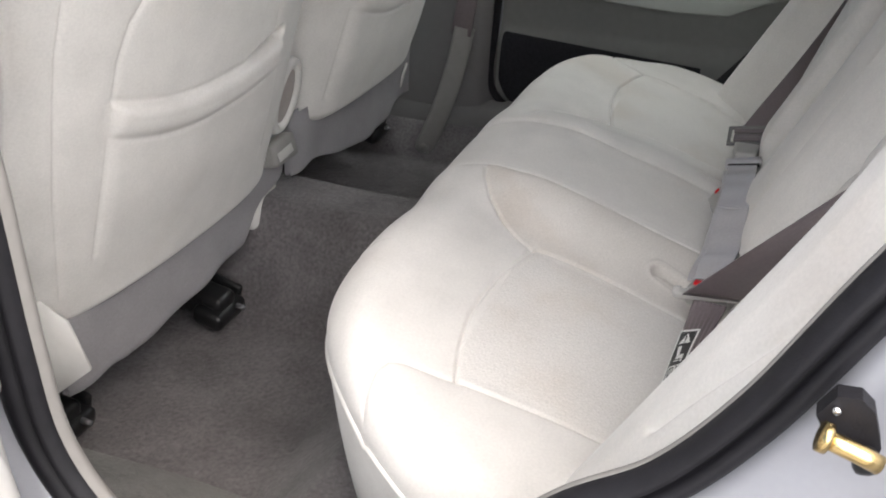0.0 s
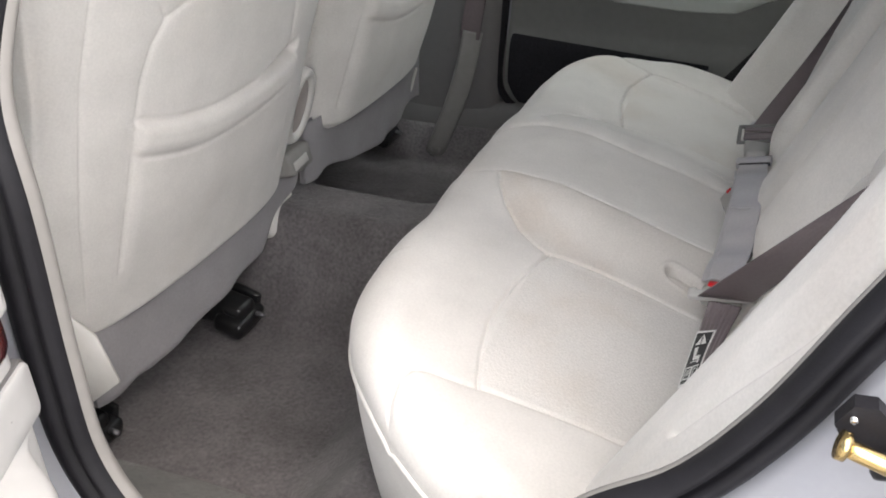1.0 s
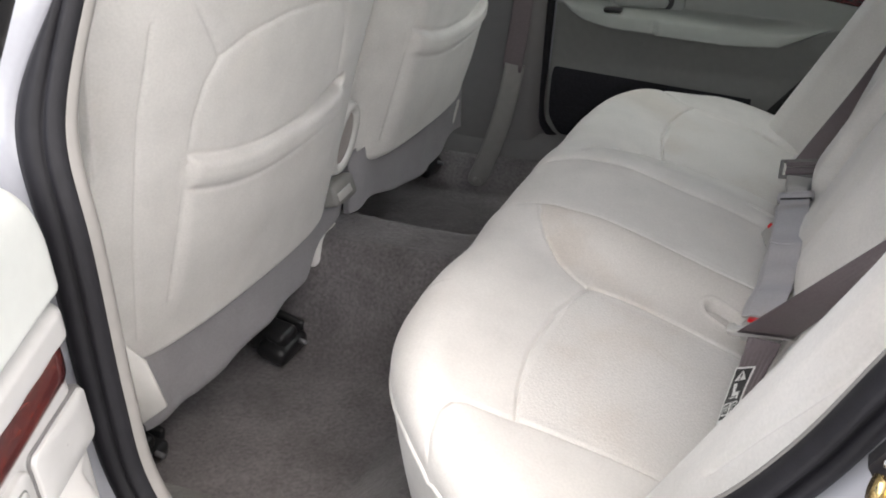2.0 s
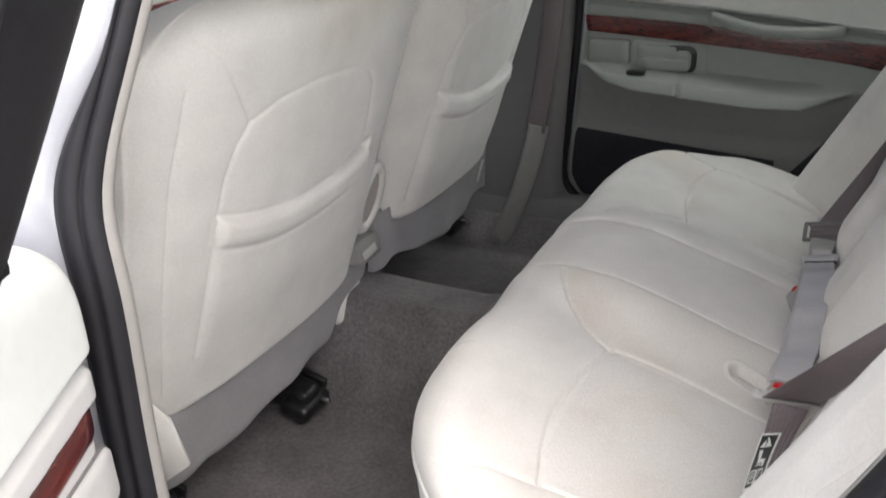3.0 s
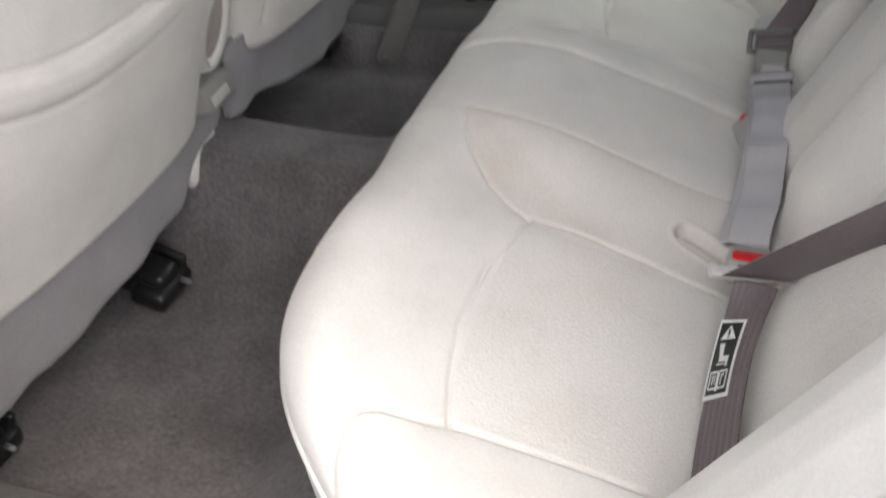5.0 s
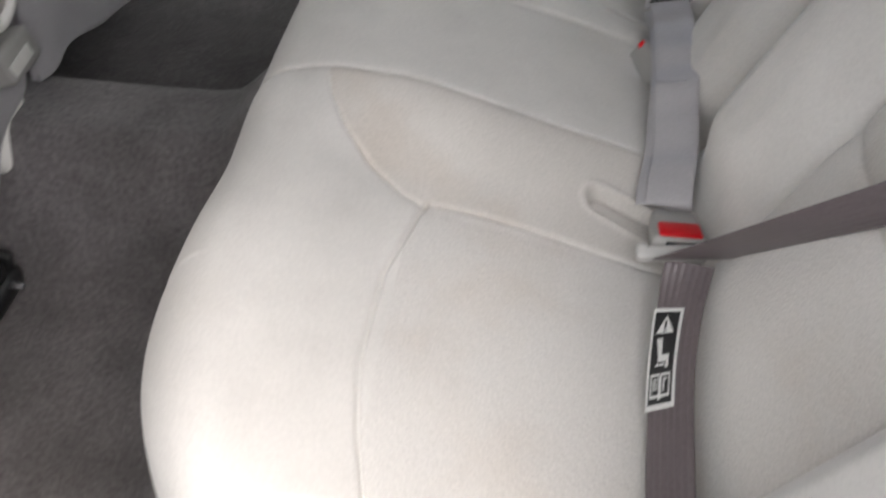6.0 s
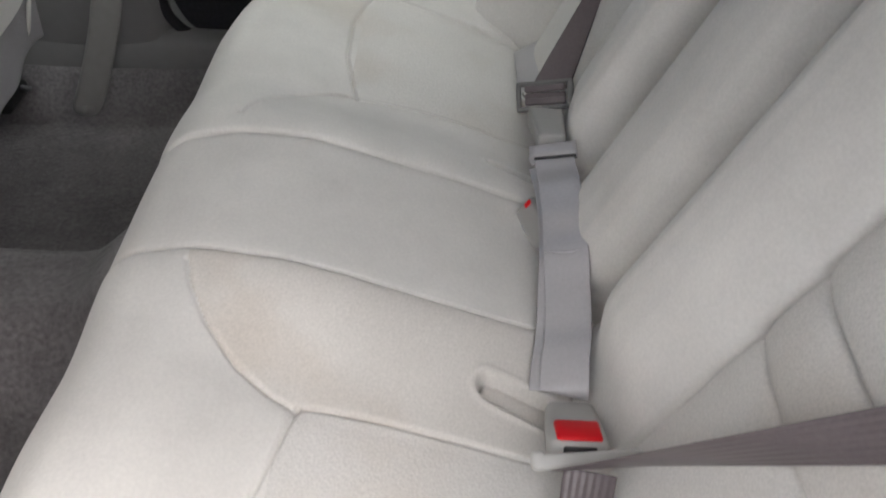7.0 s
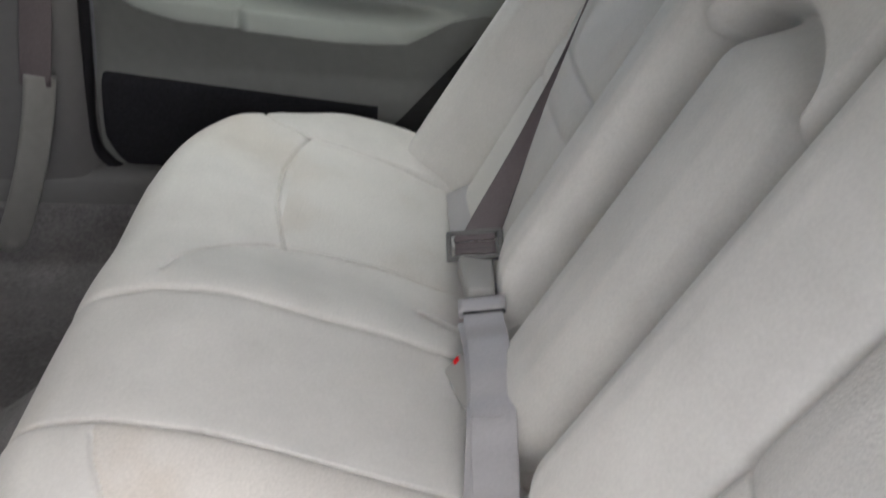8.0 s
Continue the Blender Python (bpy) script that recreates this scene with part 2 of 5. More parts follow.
def floor_height(x, y):
    """Carpeted pan: flat wells, a broad tunnel, a ramp under the rear seat and a rise to the door sills."""
    tunnel = 0.182 * (1 - smooth01((np.abs(y - 0.03) - 0.04) / 0.15))
    ramp = 0.9 * np.clip(x + 0.53, 0, 0.12) + 0.004 * np.exp(-((x + 0.535) / 0.012) ** 2)
    sill = 0.075 * smooth01((np.abs(y) - 0.61) / 0.09)
    wave = 0.004 * np.sin(9 * x + 4 * y) * np.cos(11 * y - 3 * x)
    return 0.28 + np.maximum(tunnel, 0) + ramp + sill + wave


def build_floor():
    xs, ys = np.meshgrid(np.linspace(-1.9, -0.34, 150), np.linspace(-0.71, 0.71, 130), indexing="ij")
    ob = sheet("floor", np.stack([xs, ys, floor_height(xs, ys)], -1), M_carpet)
    tagged(ob, "dark grey worn carpet over the car floor and tunnel", "carpet", kind="structure")


build_floor()

# ---- rear bench: cushion ----
CUSHION_SEAMS = {
    "inner": [(0.03, 0.24), (-0.04, 0.24), (-0.235, 0.236)],
    "arc": [(-0.235, 0.240), (-0.258, 0.232), (-0.288, 0.212), (-0.317, 0.178), (-0.338, 0.140), (-0.345, 0.118)],
    "front": [(-0.235, 0.236), (-0.256, 0.33), (-0.258, 0.42), (-0.248, 0.48), (-0.234, 0.530)],
    "outer": [(-0.234, 0.530), (-0.09, 0.518), (0.03, 0.50)],
    "wing": [(-0.234, 0.530), (-0.246, 0.536), (-0.265, 0.541), (-0.285, 0.546), (-0.298, 0.556), (-0.305, 0.572), (-0.305, 0.595), (-0.297, 0.625)],
}
BELT_SLOTS = [([(-0.076, -0.180), (-0.010, -0.194)], 0.014, 0.016, 0.002), ([(-0.066, 0.149), (-0.010, 0.131)], 0.008, 0.015, 0.001)]
CENTRE_SEAM = [(0.03, 0.096), (-0.1, 0.098), (-0.3, 0.095), (-0.44, 0.088)]


def cushion_front(ay):
    """Plan outline of the cushion's front edge, against distance from the middle."""
    e = np.sqrt(np.clip(1 - (np.clip(ay - 0.36, 0, 0.34) / 0.34) ** 2, 0, 1))
    return np.where(ay < 0.36, -0.438, -0.02 - 0.418 * e)


def cushion_edge(x, ay):
    out = np.hypot(np.clip(ay - 0.36, 0, 1) / 0.34, (x + 0.02) / 0.418)
    d_end = (1 - out) * 0.37
    return np.where((ay < 0.36) | (x > -0.02), np.where(x > -0.02, np.clip(0.70 - ay, 0, 1), x + 0.438), d_end)


def eased(points):
    """A smooth curve through (x, z) corners, as a lookup."""
    px, pz = np.array(sorted(points)).T
    xs = np.linspace(px[0] - 0.2, px[-1] + 0.2, 801)
    zs = np.interp(xs, px, pz)
    k = np.hanning(61)
    return xs[30:-30], np.convolve(zs, k / k.sum(), "valid")


MIDDLE = eased([(-0.44, 0.636), (-0.40, 0.645), (-0.345, 0.655), (-0.265, 0.640), (-0.18, 0.607), (-0.10, 0.582), (-0.03, 0.556), (0.04, 0.53)])
WELL = eased([(-0.44, 0.622), (-0.39, 0.638), (-0.345, 0.640), (-0.30, 0.618), (-0.24, 0.592), (-0.16, 0.574), (-0.11, 0.559), (-0.04, 0.532), (0.04, 0.505)])


def arc_side(x):
    """Outer bound of the panel beside the centre section, which ends in an arc."""
    return np.interp(x, [-0.346, -0.338, -0.317, -0.288, -0.258, -0.235], [0.107, 0.140, 0.178, 0.212, 0.232, 0.239])


def cushion_top(x, y):
    ay = np.abs(y)
    f = smooth01((ay - 0.10) / 0.13)
    z = np.interp(x, *MIDDLE) * (1 - f) + np.interp(x, *WELL) * f
    z = z - 0.015 * smooth01((-x - 0.18) / 0.20) * smooth01((y + 0.32) / 0.16)
    z = z + 0.003 * smooth01((ay - 0.52) / 0.07) * smooth01((x + 0.34) / 0.12) - 0.012 * smooth01((ay - 0.62) / 0.08)
    inside = smooth01((x + 0.25) / 0.05) * smooth01((ay - 0.238) / 0.014) * smooth01((0.526 - ay) / 0.014)
    z = z - np.where(y < 0, 0.0015, 0.006) * inside
    side = arc_side(x)
    z = z + 0.001 * np.sqrt(np.clip((side - ay) * (ay - 0.09) / 0.0055, 0, 1))
    for key in CUSHION_SEAMS:
        z = z - groove(line_distance(x, ay, CUSHION_SEAMS[key]), np.where(y < 0, 0.0048, 0.0068), 0.0020, 0.0010, 0.010)
    am = np.abs(y + 0.010)
    z = z - groove(line_distance(x, am, CENTRE_SEAM), 0.0062, 0.0021, 0.0016, 0.009)
    z = z - 0.002 * smooth01((0.097 - am) / 0.006)
    for line, half, deep, flare in BELT_SLOTS:
        slot = line_distance(x, y, line) + flare * (1 - along(x, y, line))
        z = z - deep * smooth01((half + 0.002 - slot) / 0.004) + 0.0014 * np.exp(-((slot - half - 0.005) / 0.003) ** 2)
    z = z + 0.0012 * np.sin(31 * x + 17 * y) * np.sin(23 * y - 9 * x)
    edge = np.clip(cushion_edge(x, ay), 0, 1)
    r = 0.055
    k = np.clip(r - edge, 0, r)
    return z - (r - np.sqrt(np.clip(r * r - k * k, 0, 1)))


def cushion_rows(y):
    """Columns of points for the given y values: along the top to the front edge and down the face."""
    u = np.concatenate([np.linspace(0, 0.75, 260), 0.75 + 0.25 * np.sin(np.linspace(0, math.pi / 2, 80))[1:]])
    yy, uu = np.meshgrid(y, u, indexing="ij")
    front = cushion_front(np.abs(yy))
    x = 0.05 + (front - 0.05) * uu
    top = np.stack([x, yy, cushion_top(x, yy)], -1)
    ends = top[:, -1:, :]
    falls = []
    for f in np.linspace(0, 1, 18)[1:]:
        p = ends.copy()
        pull = 0.004 * f + 0.03 * f * f
        p[..., 0] += pull * np.where(np.abs(y)[:, None] < 0.66, 1, 0.3)
        p[..., 1] -= pull * 0.5 * np.sign(y)[:, None] * smooth01((np.abs(y)[:, None] - 0.4) / 0.25)
        p[..., 2] = ends[..., 2] + (0.30 - ends[..., 2]) * f
        falls.append(p)
    return np.concatenate([top] + falls, 1)


BENCH = thing("rear_bench_seat", (-0.2, 0, 0.3), "cream cloth rear bench seat with sewn seams and bolsters", "car seat")


def build_cushion():
    t = BENCH
    half = 0.36 + 0.34 * np.sin(np.linspace(0, math.pi / 2, 220))
    left = np.concatenate([np.linspace(0.1, 0.36, 170)[:-1], half])
    for name, ys in (("left_cushion", -left), ("centre_cushion", np.linspace(-0.1, 0.1, 70)), ("right_cushion", left)):
        rows = cushion_rows(ys)
        ob = sheet(name, rows, M_velour, t)
        if name != "centre_cushion":
            ob.data.materials.append(M_insert)
            ob.data.materials.append(M_soiled)
            for poly in ob.data.polygons:
                c = poly.center + ORIGIN[t]
                if c.x > -0.245 and 0.237 < abs(c.y) < 0.523:
                    poly.material_index = 1
                elif name == "left_cushion" and c.z > 0.5 and 0.107 < -c.y < arc_side(c.x):
                    poly.material_index = 2
    for side in (-1, 1):
        ay = 0.36 + 0.34 * np.sin(np.linspace(0.02, 1.52, 60))
        x = cushion_front(ay) + 0.001
        z = cushion_top(x, ay) - 0.008
        rows = np.stack([x, side * (ay + 0.0015), z], -1)
        strip("piping", rows, 0.006, 0.006, M_vinyl, t, "cream piping", n=8)


build_cushion()


def build_slot_linings():
    """Woven linings at the bottom of the two belt slots in the cushion."""
    for line, half, deep, flare in BELT_SLOTS:
        (x0, y0), (x1, y1) = line
        f = np.linspace(-0.12, 1, 26)
        q = np.stack([x0 + (x1 - x0) * f, y0 + (y1 - y0) * f, 0 * f], 1)
        q[:, 2] = cushion_top(q[:, 0], q[:, 1]) + 0.45 * half
        e = np.linspace(-1, 1, 9)
        rows = sweep(q, [(half * a, -0.004 * a * a) for a in e])
        taper = (np.sqrt(np.clip((f + 0.13) / 0.25, 0.05, 1)) * (1 - flare / half * (1 - np.clip(f, 0, 1))))[:, None, None]
        rows = q[:, None, :] + (rows - q[:, None, :]) * taper
        rows[..., 2] += 0.0009 * np.cos(np.arange(26) * math.pi)[:, None]
        sheet("slot_lining", rows, M_soiled, BENCH, "beige woven slot lining")


build_slot_linings()

# ---- rear bench: back ----


def back_plane(z):
    return 0.035 + 0.45 * (z - 0.61)


BACK_TOP = 1.10
WING_SEAM = [(0.680, 0.94), (0.675, 0.897), (0.669, 0.847), (0.667, 0.816), (0.661, 0.777), (0.652, 0.731), (0.644, 0.687)]


BACK_SECTION = [(0, 0.026), (0.03, 0.024), (0.05, 0.018), (0.068, 0.008), (0.083, -0.008), (0.095, -0.034), (0.105, -0.088), (0.113, -0.074), (0.122, -0.026), (0.131, 0.014), (0.142, 0.031), (0.157, 0.036),
                (0.178, 0.034), (0.202, 0.027), (0.226, 0.016), (0.246, 0.004), (0.254, -0.002), (0.260, -0.008), (0.270, -0.001), (0.30, 0.005), (0.38, 0.008), (0.46, 0.005), (0.493, 0.000),
                (0.50, -0.004), (0.513, 0.010), (0.530, 0.038), (0.548, 0.064), (0.568, 0.080), (0.60, 0.088), (0.63, 0.087), (0.66, 0.077), (0.69, 0.056), (0.72, 0.02)]


def section_table():
    px, pz = np.array(BACK_SECTION).T
    xs = np.linspace(0, 0.72, 721)
    zs = np.interp(xs, px, pz)
    k = np.hanning(11)
    return xs, np.convolve(np.pad(zs, 5, mode="edge"), k / k.sum(), "valid")


SECTION = section_table()


def back_forward(y, z):
    """How far the upholstery stands forward of the back's plane."""
    ay = np.abs(y)
    o = np.interp(ay, *SECTION)
    o = o + 0.07 * np.clip(0.86 - z, 0, 0.4) * smooth01((ay - 0.52) / 0.06)
    low = smooth01((z - 0.555) / 0.10)
    o = np.where((ay > 0.104) & (ay < 0.257), o * low, o)
    # the pad's rounded head and foot; above it the back is one smooth roll
    head = 0.898 + 0.057 * np.sqrt(np.clip(1 - (ay / 0.108) ** 2, 0, 1))
    over = smooth01((z - head) / 0.03)
    pad = (ay < 0.112)
    rise = smooth01((z - head - 0.012) / 0.04)
    trough = -0.045 * np.exp(-((z - head - 0.010) / 0.016) ** 2) * smooth01((0.112 - ay) / 0.03)
    o = np.where(pad, o * (1 - over) + trough + 0.028 * rise, o)
    o = np.where(pad, o - 0.03 * smooth01((0.572 + 0.9 * np.clip(ay - 0.05, 0, 1) - z) / 0.045), o)
    rows = [(0.26, 0.724), (0.50, 0.724)], [(0.26, 0.779), (0.50, 0.779)], [(0.26, 0.90), (0.50, 0.90)]
    for r in rows:
        o = o - groove(line_distance(ay, z, r), 0.0055, 0.0024, 0.004, 0.011)
    for a in (0.26, 0.50):
        o = o - groove(np.abs(ay - a), 0.004, 0.003, 0.002, 0.010)
    o = o - groove(line_distance(ay, z, WING_SEAM), 0.005, 0.0026, 0.0015, 0.007)
    # the far wing is slimmer
    o = o - np.where(y > 0, 0.024, 0.0) * smooth01((ay - 0.54) / 0.10) * (1 + 1.2 * np.clip(z - 0.6, 0, 0.4))
    round_top = np.clip(z - (BACK_TOP - 0.06), 0, 0.06)
    o = o - (0.06 - np.sqrt(np.clip(0.0036 - round_top ** 2, 0, 1)))
    return o


def build_back():
    t = BENCH
    zs = np.concatenate([np.linspace(0.47, 1.04, 180), 1.04 + 0.06 * np.sin(np.linspace(0, math.pi / 2, 16))[1:]])
    spans = (("left_backrest", np.linspace(-0.715, -0.104, 400)), ("centre_armrest", np.linspace(-0.104, 0.104, 90)), ("right_backrest", np.linspace(0.104, 0.715, 300)))
    for name, ys in spans:
        yy, zz = np.meshgrid(ys, zs, indexing="ij")
        x = back_plane(zz) - back_forward(yy, zz)
        rows = np.stack([x, yy, zz], -1)
        rear = rows[:, -1:, :] + np.array([0.12, 0, -0.01])
        ob = sheet(name, np.concatenate([rows, rear], 1), M_velour, t)
        if "armrest" not in name:
            ob.data.materials.append(M_insert)
            for poly in ob.data.polygons:
                c = poly.center + ORIGIN[t]
                if 0.261 < abs(c.y) < 0.499:
                    poly.material_index = 1


build_back()


def build_stitching():
    """Rows of thread stitches beside the wing seams of the backrest."""
    for side in (-1, 1):
        line = spline([(a - 0.006, b, 0) for a, b in WING_SEAM], 60)
        verts, faces = [], []
        step = 0.0044
        run = np.concatenate([[0], np.cumsum(np.linalg.norm(np.diff(line, axis=0), axis=1))])
        for d in np.arange(0.004, run[-1] - 0.006, step):
            q = np.array([[np.interp(d + e, run, line[:, k]) for k in (0, 1)] for e in (0, 0.0032)])
            x = back_plane(q[:, 1]) - back_forward(q[:, 0], q[:, 1])
            k = len(verts)
            for i in (0, 1):
                for dy, dx in ((-0.0006, 0.0008), (0, -0.0006), (0.0006, 0.0008)):
                    verts.append((x[i] + dx, side * (q[i, 0] + dy), q[i, 1]))
            faces += [(k, k + 1, k + 4, k + 3), (k + 1, k + 2, k + 5, k + 4)]
        me = bpy.data.meshes.new("stitching")
        me.from_pydata(verts, [], faces)
        finish("stitching", me, M_thread, BENCH, "beige thread stitches", True)


M_thread = shader("beige_thread", (0.50, 0.465, 0.42), 0.8, noise_amt=0.1, big_amt=0.05)
build_stitching()

# ---- front seats ----


def seat_rear(z):
    return -0.65 + 0.33 * (z - 0.83)


def seat_relief(yl, z):
    """Seams, pocket and its gathered top roll on the rear face of a front seat."""
    o = np.zeros_like(yl)
    arch = [(-0.184, 0.80), (-0.180, 0.86), (-0.168, 0.90), (-0.148, 0.926), (-0.10, 0.942), (-0.016, 0.949), (0.068, 0.943), (0.115, 0.932), (0.141, 0.907), (0.151, 0.86), (0.156, 0.79)]
    seams = [arch, [(-0.148, 0.926), (-0.178, 0.975), (-0.203, 1.015), (-0.23, 1.042)], [(-0.235, 0.56), (-0.250, 0.70), (-0.255, 0.885), (-0.248, 0.985)],
             [(-0.192, 0.60), (-0.185, 0.80)], [(0.19, 0.60), (0.172, 0.785)]]
    for seam in seams:
        o = o - groove(line_distance(yl, z, seam), 0.0030, 0.0022, 0.0014, 0.010)
    zr = 0.757 + np.where(yl < 0, 1.05, 0.45) * yl ** 2
    across = smooth01((yl + 0.196) / 0.024) * smooth01((0.186 - yl) / 0.012)
    roll = 0.013 * np.exp(-np.abs((z - zr) / 0.019) ** 2.4) * (1 - 0.25 * smooth01((yl - 0.08) / 0.09))
    below = 0.006 * smooth01((zr - z) / 0.02) * smooth01((z - 0.56) / 0.12)
    flare = 0.001 * smooth01((yl - 0.08) / 0.1) * smooth01((zr + 0.015 - z) / 0.02) * smooth01((z - 0.70) / 0.1)
    crease = 0.003 * np.exp(-((z - zr + 0.026) / 0.004) ** 2) + (0.006 + 0.024 * smooth01((yl - 0.06) / 0.09)) * np.exp(-((z - zr - 0.0215 - 0.004 * smooth01((yl - 0.06) / 0.08)) / (0.005 + 0.003 * smooth01((yl - 0.06) / 0.08))) ** 2)
    return o + across * (roll + below + flare - crease)


SEATS = {}
HEMS = {"driver_seat": ([-0.26, -0.228, -0.147, -0.06, 0.0, 0.09, 0.165, 0.215, 0.25, 0.292, 0.335], [0.405, 0.400, 0.380, 0.396, 0.404, 0.408, 0.418, 0.445, 0.460, 0.476, 0.500]),
        "passenger_seat": ([-0.26, -0.22, -0.066, 0.074, 0.232, 0.26], [0.475, 0.470, 0.446, 0.424, 0.447, 0.452])}


def build_front_seat(name, yc, label, shift=0.0, head_y=0.0, foot=0.490, shoulder=0.0):
    t = thing(name, (-0.95, yc, 0.28), label, "car seat", "front seats")
    SEATS[name] = t
    zs = np.concatenate([np.linspace(foot, 0.98, 180), 0.98 + 0.095 * np.sin(np.linspace(0, math.pi / 2, 40))[1:]])
    ang = np.concatenate([np.linspace(-1.45, 1.45, 241), np.linspace(1.5, 2 * math.pi - 1.5, 80)])
    zz, aa = np.meshgrid(zs, ang, indexing="ij")
    up = np.clip((zz - 0.955) / 0.12, 0, 1)
    square = 3.9 if name == "driver_seat" else 3.0
    half_w = 0.284 * (1 - up ** square * 0.99) ** (1 / square)
    half_w = half_w * (1 - 0.05 * smooth01((0.72 - zz) / 0.2)) * (1 + 0.09 * smooth01((zz - 0.72) / 0.28))
    upd = np.clip((zz - 1.015) / 0.06, 0, 1)
    half_d = 0.085 * np.sqrt(np.clip(1 - upd ** 2 * 0.98, 0, 1)) * (1 - 0.35 * smooth01((foot + 0.035 - zz) / 0.035) ** 2)
    c, s = np.cos(aa), np.sin(aa)
    p = 2 / 3.4
    depth = half_d * np.sign(c) * np.abs(c) ** p
    yl = half_w * np.sign(s) * np.abs(s) ** p
    if name == "driver_seat":
        yl = yl - (0.018 + 0.020 * smooth01((0.90 - zz) / 0.22)) * np.clip(-yl / 0.27, 0, 1) ** 3 * smooth01((1.06 - zz) / 0.08)
    rear = smooth01((c - 0.1) / 0.25)
    x = seat_rear(zz) - 0.085 + depth + rear * seat_relief(yl - shift, zz)
    x = x - 0.012 * rear * (yl / 0.28) ** 2
    # the inner bolster turns away from the rear panel
    x = x - shoulder * rear * np.clip((-yl - 0.150) / 0.134, 0, 1) ** 1.5
    sheet("backrest", np.stack([x, yc + yl, zz], -1).transpose(1, 0, 2), M_velour, t, wrap=True, caps=True)
    # head restraint on two posts
    n = 48
    u, v = np.meshgrid(np.linspace(-math.pi / 2, math.pi / 2, 32), np.linspace(0, 2 * math.pi, n), indexing="ij")
    q = 2 / 2.5
    pw = lambda a: np.sign(a) * np.abs(a) ** q
    full = 1 + 0.20 * np.clip(-np.sin(u), 0, 1)
    hx = -0.642 + 0.060 * full * pw(np.cos(u)) * pw(np.cos(v)) + 0.15 * 0.10 * pw(np.sin(u))
    hy = yc + head_y + 0.131 * (0.5 + 0.5 * full) * pw(np.cos(u)) * pw(np.sin(v))
    hz = 1.152 + 0.0915 * pw(np.sin(u)) - 0.012 * (pw(np.cos(u)) * pw(np.sin(v))) ** 2
    hx = hx - groove(np.abs(hy - yc - head_y + 0.03), 0.003, 0.003, 0.003, 0.012) * (np.cos(v) > 0)
    sheet("head_restraint", np.stack([hx, hy, hz], -1), M_velour, t)
    for dy in (-0.06, 0.06):
        strip("post", [(-0.645, yc + head_y + dy, 1.03), (-0.642, yc + head_y + dy, 1.09)], 0.012, 0.012, M_chrome, t, up=(0, 1, 0))
    # cushion of the seat, seen at its back edge
    bm = rbox((0.46, 0.52, 0.15), 0.05, 4, pose(-1.06, yc, 0.53, 0, -6, 0))
    part("seat_cushion", bm, M_velour, t)
    # carpet skirt under the backrest
    ys = np.linspace(-0.262, 0.335 if name == "driver_seat" else 0.292, 76)
    f = np.linspace(0, 1, 24)
    yy, ff = np.meshgrid(ys, f, indexing="ij")
    hem = HEMS[name]
    zb = np.interp(yy, *hem) + 0.004 * np.sin(yy * 31)
    z = 0.59 + (zb - 0.59) * ff
    x = -0.768 - 0.016 * ff - 0.012 * np.abs(yy / 0.28) ** 4 + 0.006 * np.sin(yy * 21 + 1) * ff + 0.004 * np.sin(yy * 47) * ff * ff
    outer = np.stack([x, yc + yy, z], -1)
    inner = outer[:, ::-1] - np.array([0.012, 0, 0])
    sheet("carpet_skirt", np.concatenate([outer, inner], 1), M_skirt, t, "grey felt skirt")
    return t


build_front_seat("driver_seat", -0.272, "cream cloth front driver seat with rear map pocket", -0.016, -0.034)
build_front_seat("passenger_seat", 0.318, "cream cloth front passenger seat with rear map pocket", 0.012, foot=0.540, shoulder=0.095)


# ---- doors ----
M_pillar = shader("grey_mauve_plastic", (0.155, 0.15, 0.148), 0.55, noise_scale=60, noise_amt=0.04, big=3, big_amt=0.04, bump=0.25, bump_scale=1000, spec=0.4)
M_edge = shader("cream_edge_vinyl", (0.24, 0.228, 0.216), 0.6, noise_scale=60, noise_amt=0.04, big=3, big_amt=0.04, spec=0.3)
M_sleeve = shader("warm_grey_plastic_sleeve", (0.235, 0.228, 0.22), 0.5, noise_scale=60, noise_amt=0.05, big=6, big_amt=0.06, bump=0.25, bump_scale=1000, spec=0.4)
M_pillar_light = shader("pale_grey_plastic", (0.46, 0.45, 0.435), 0.55, noise_scale=60, noise_amt=0.04, big=3, big_amt=0.04, bump=0.25, bump_scale=1000, spec=0.4)


def sill_line(s):
    return 0.887 - 0.055 * s - 0.06 * s * s


def zwood(s):
    return 0.835 - 0.04 * s - 0.045 * s * s + 0.0195 + 0.0075 * s


def door_rear(z):
    return np.interp(z, [0.36, 0.42, 0.56, 0.80, 0.95, 1.0], [0.43, 0.497, 0.575, 0.702, 0.838, 0.856])


CORNER = [0.025, 0.985, 0.045, 0.0]


def door_front(z):
    r, top, rake = CORNER[:3]
    k = np.clip(z - (top - r), 0, r)
    return -rake * np.clip((0.985 - z) / 0.5, 0, 1.2) + r - np.sqrt(np.clip(r * r - k * k, 0, 1))


def armrest_low(s):
    """Height of the armrest's lower edge."""
    return np.interp(s, [-0.05, 0.0, 0.03, 0.061, 0.129, 0.226, 0.373, 0.481, 0.54, 0.60], [0.742, 0.730, 0.716, 0.705, 0.692, 0.685, 0.675, 0.676, 0.693, 0.71])


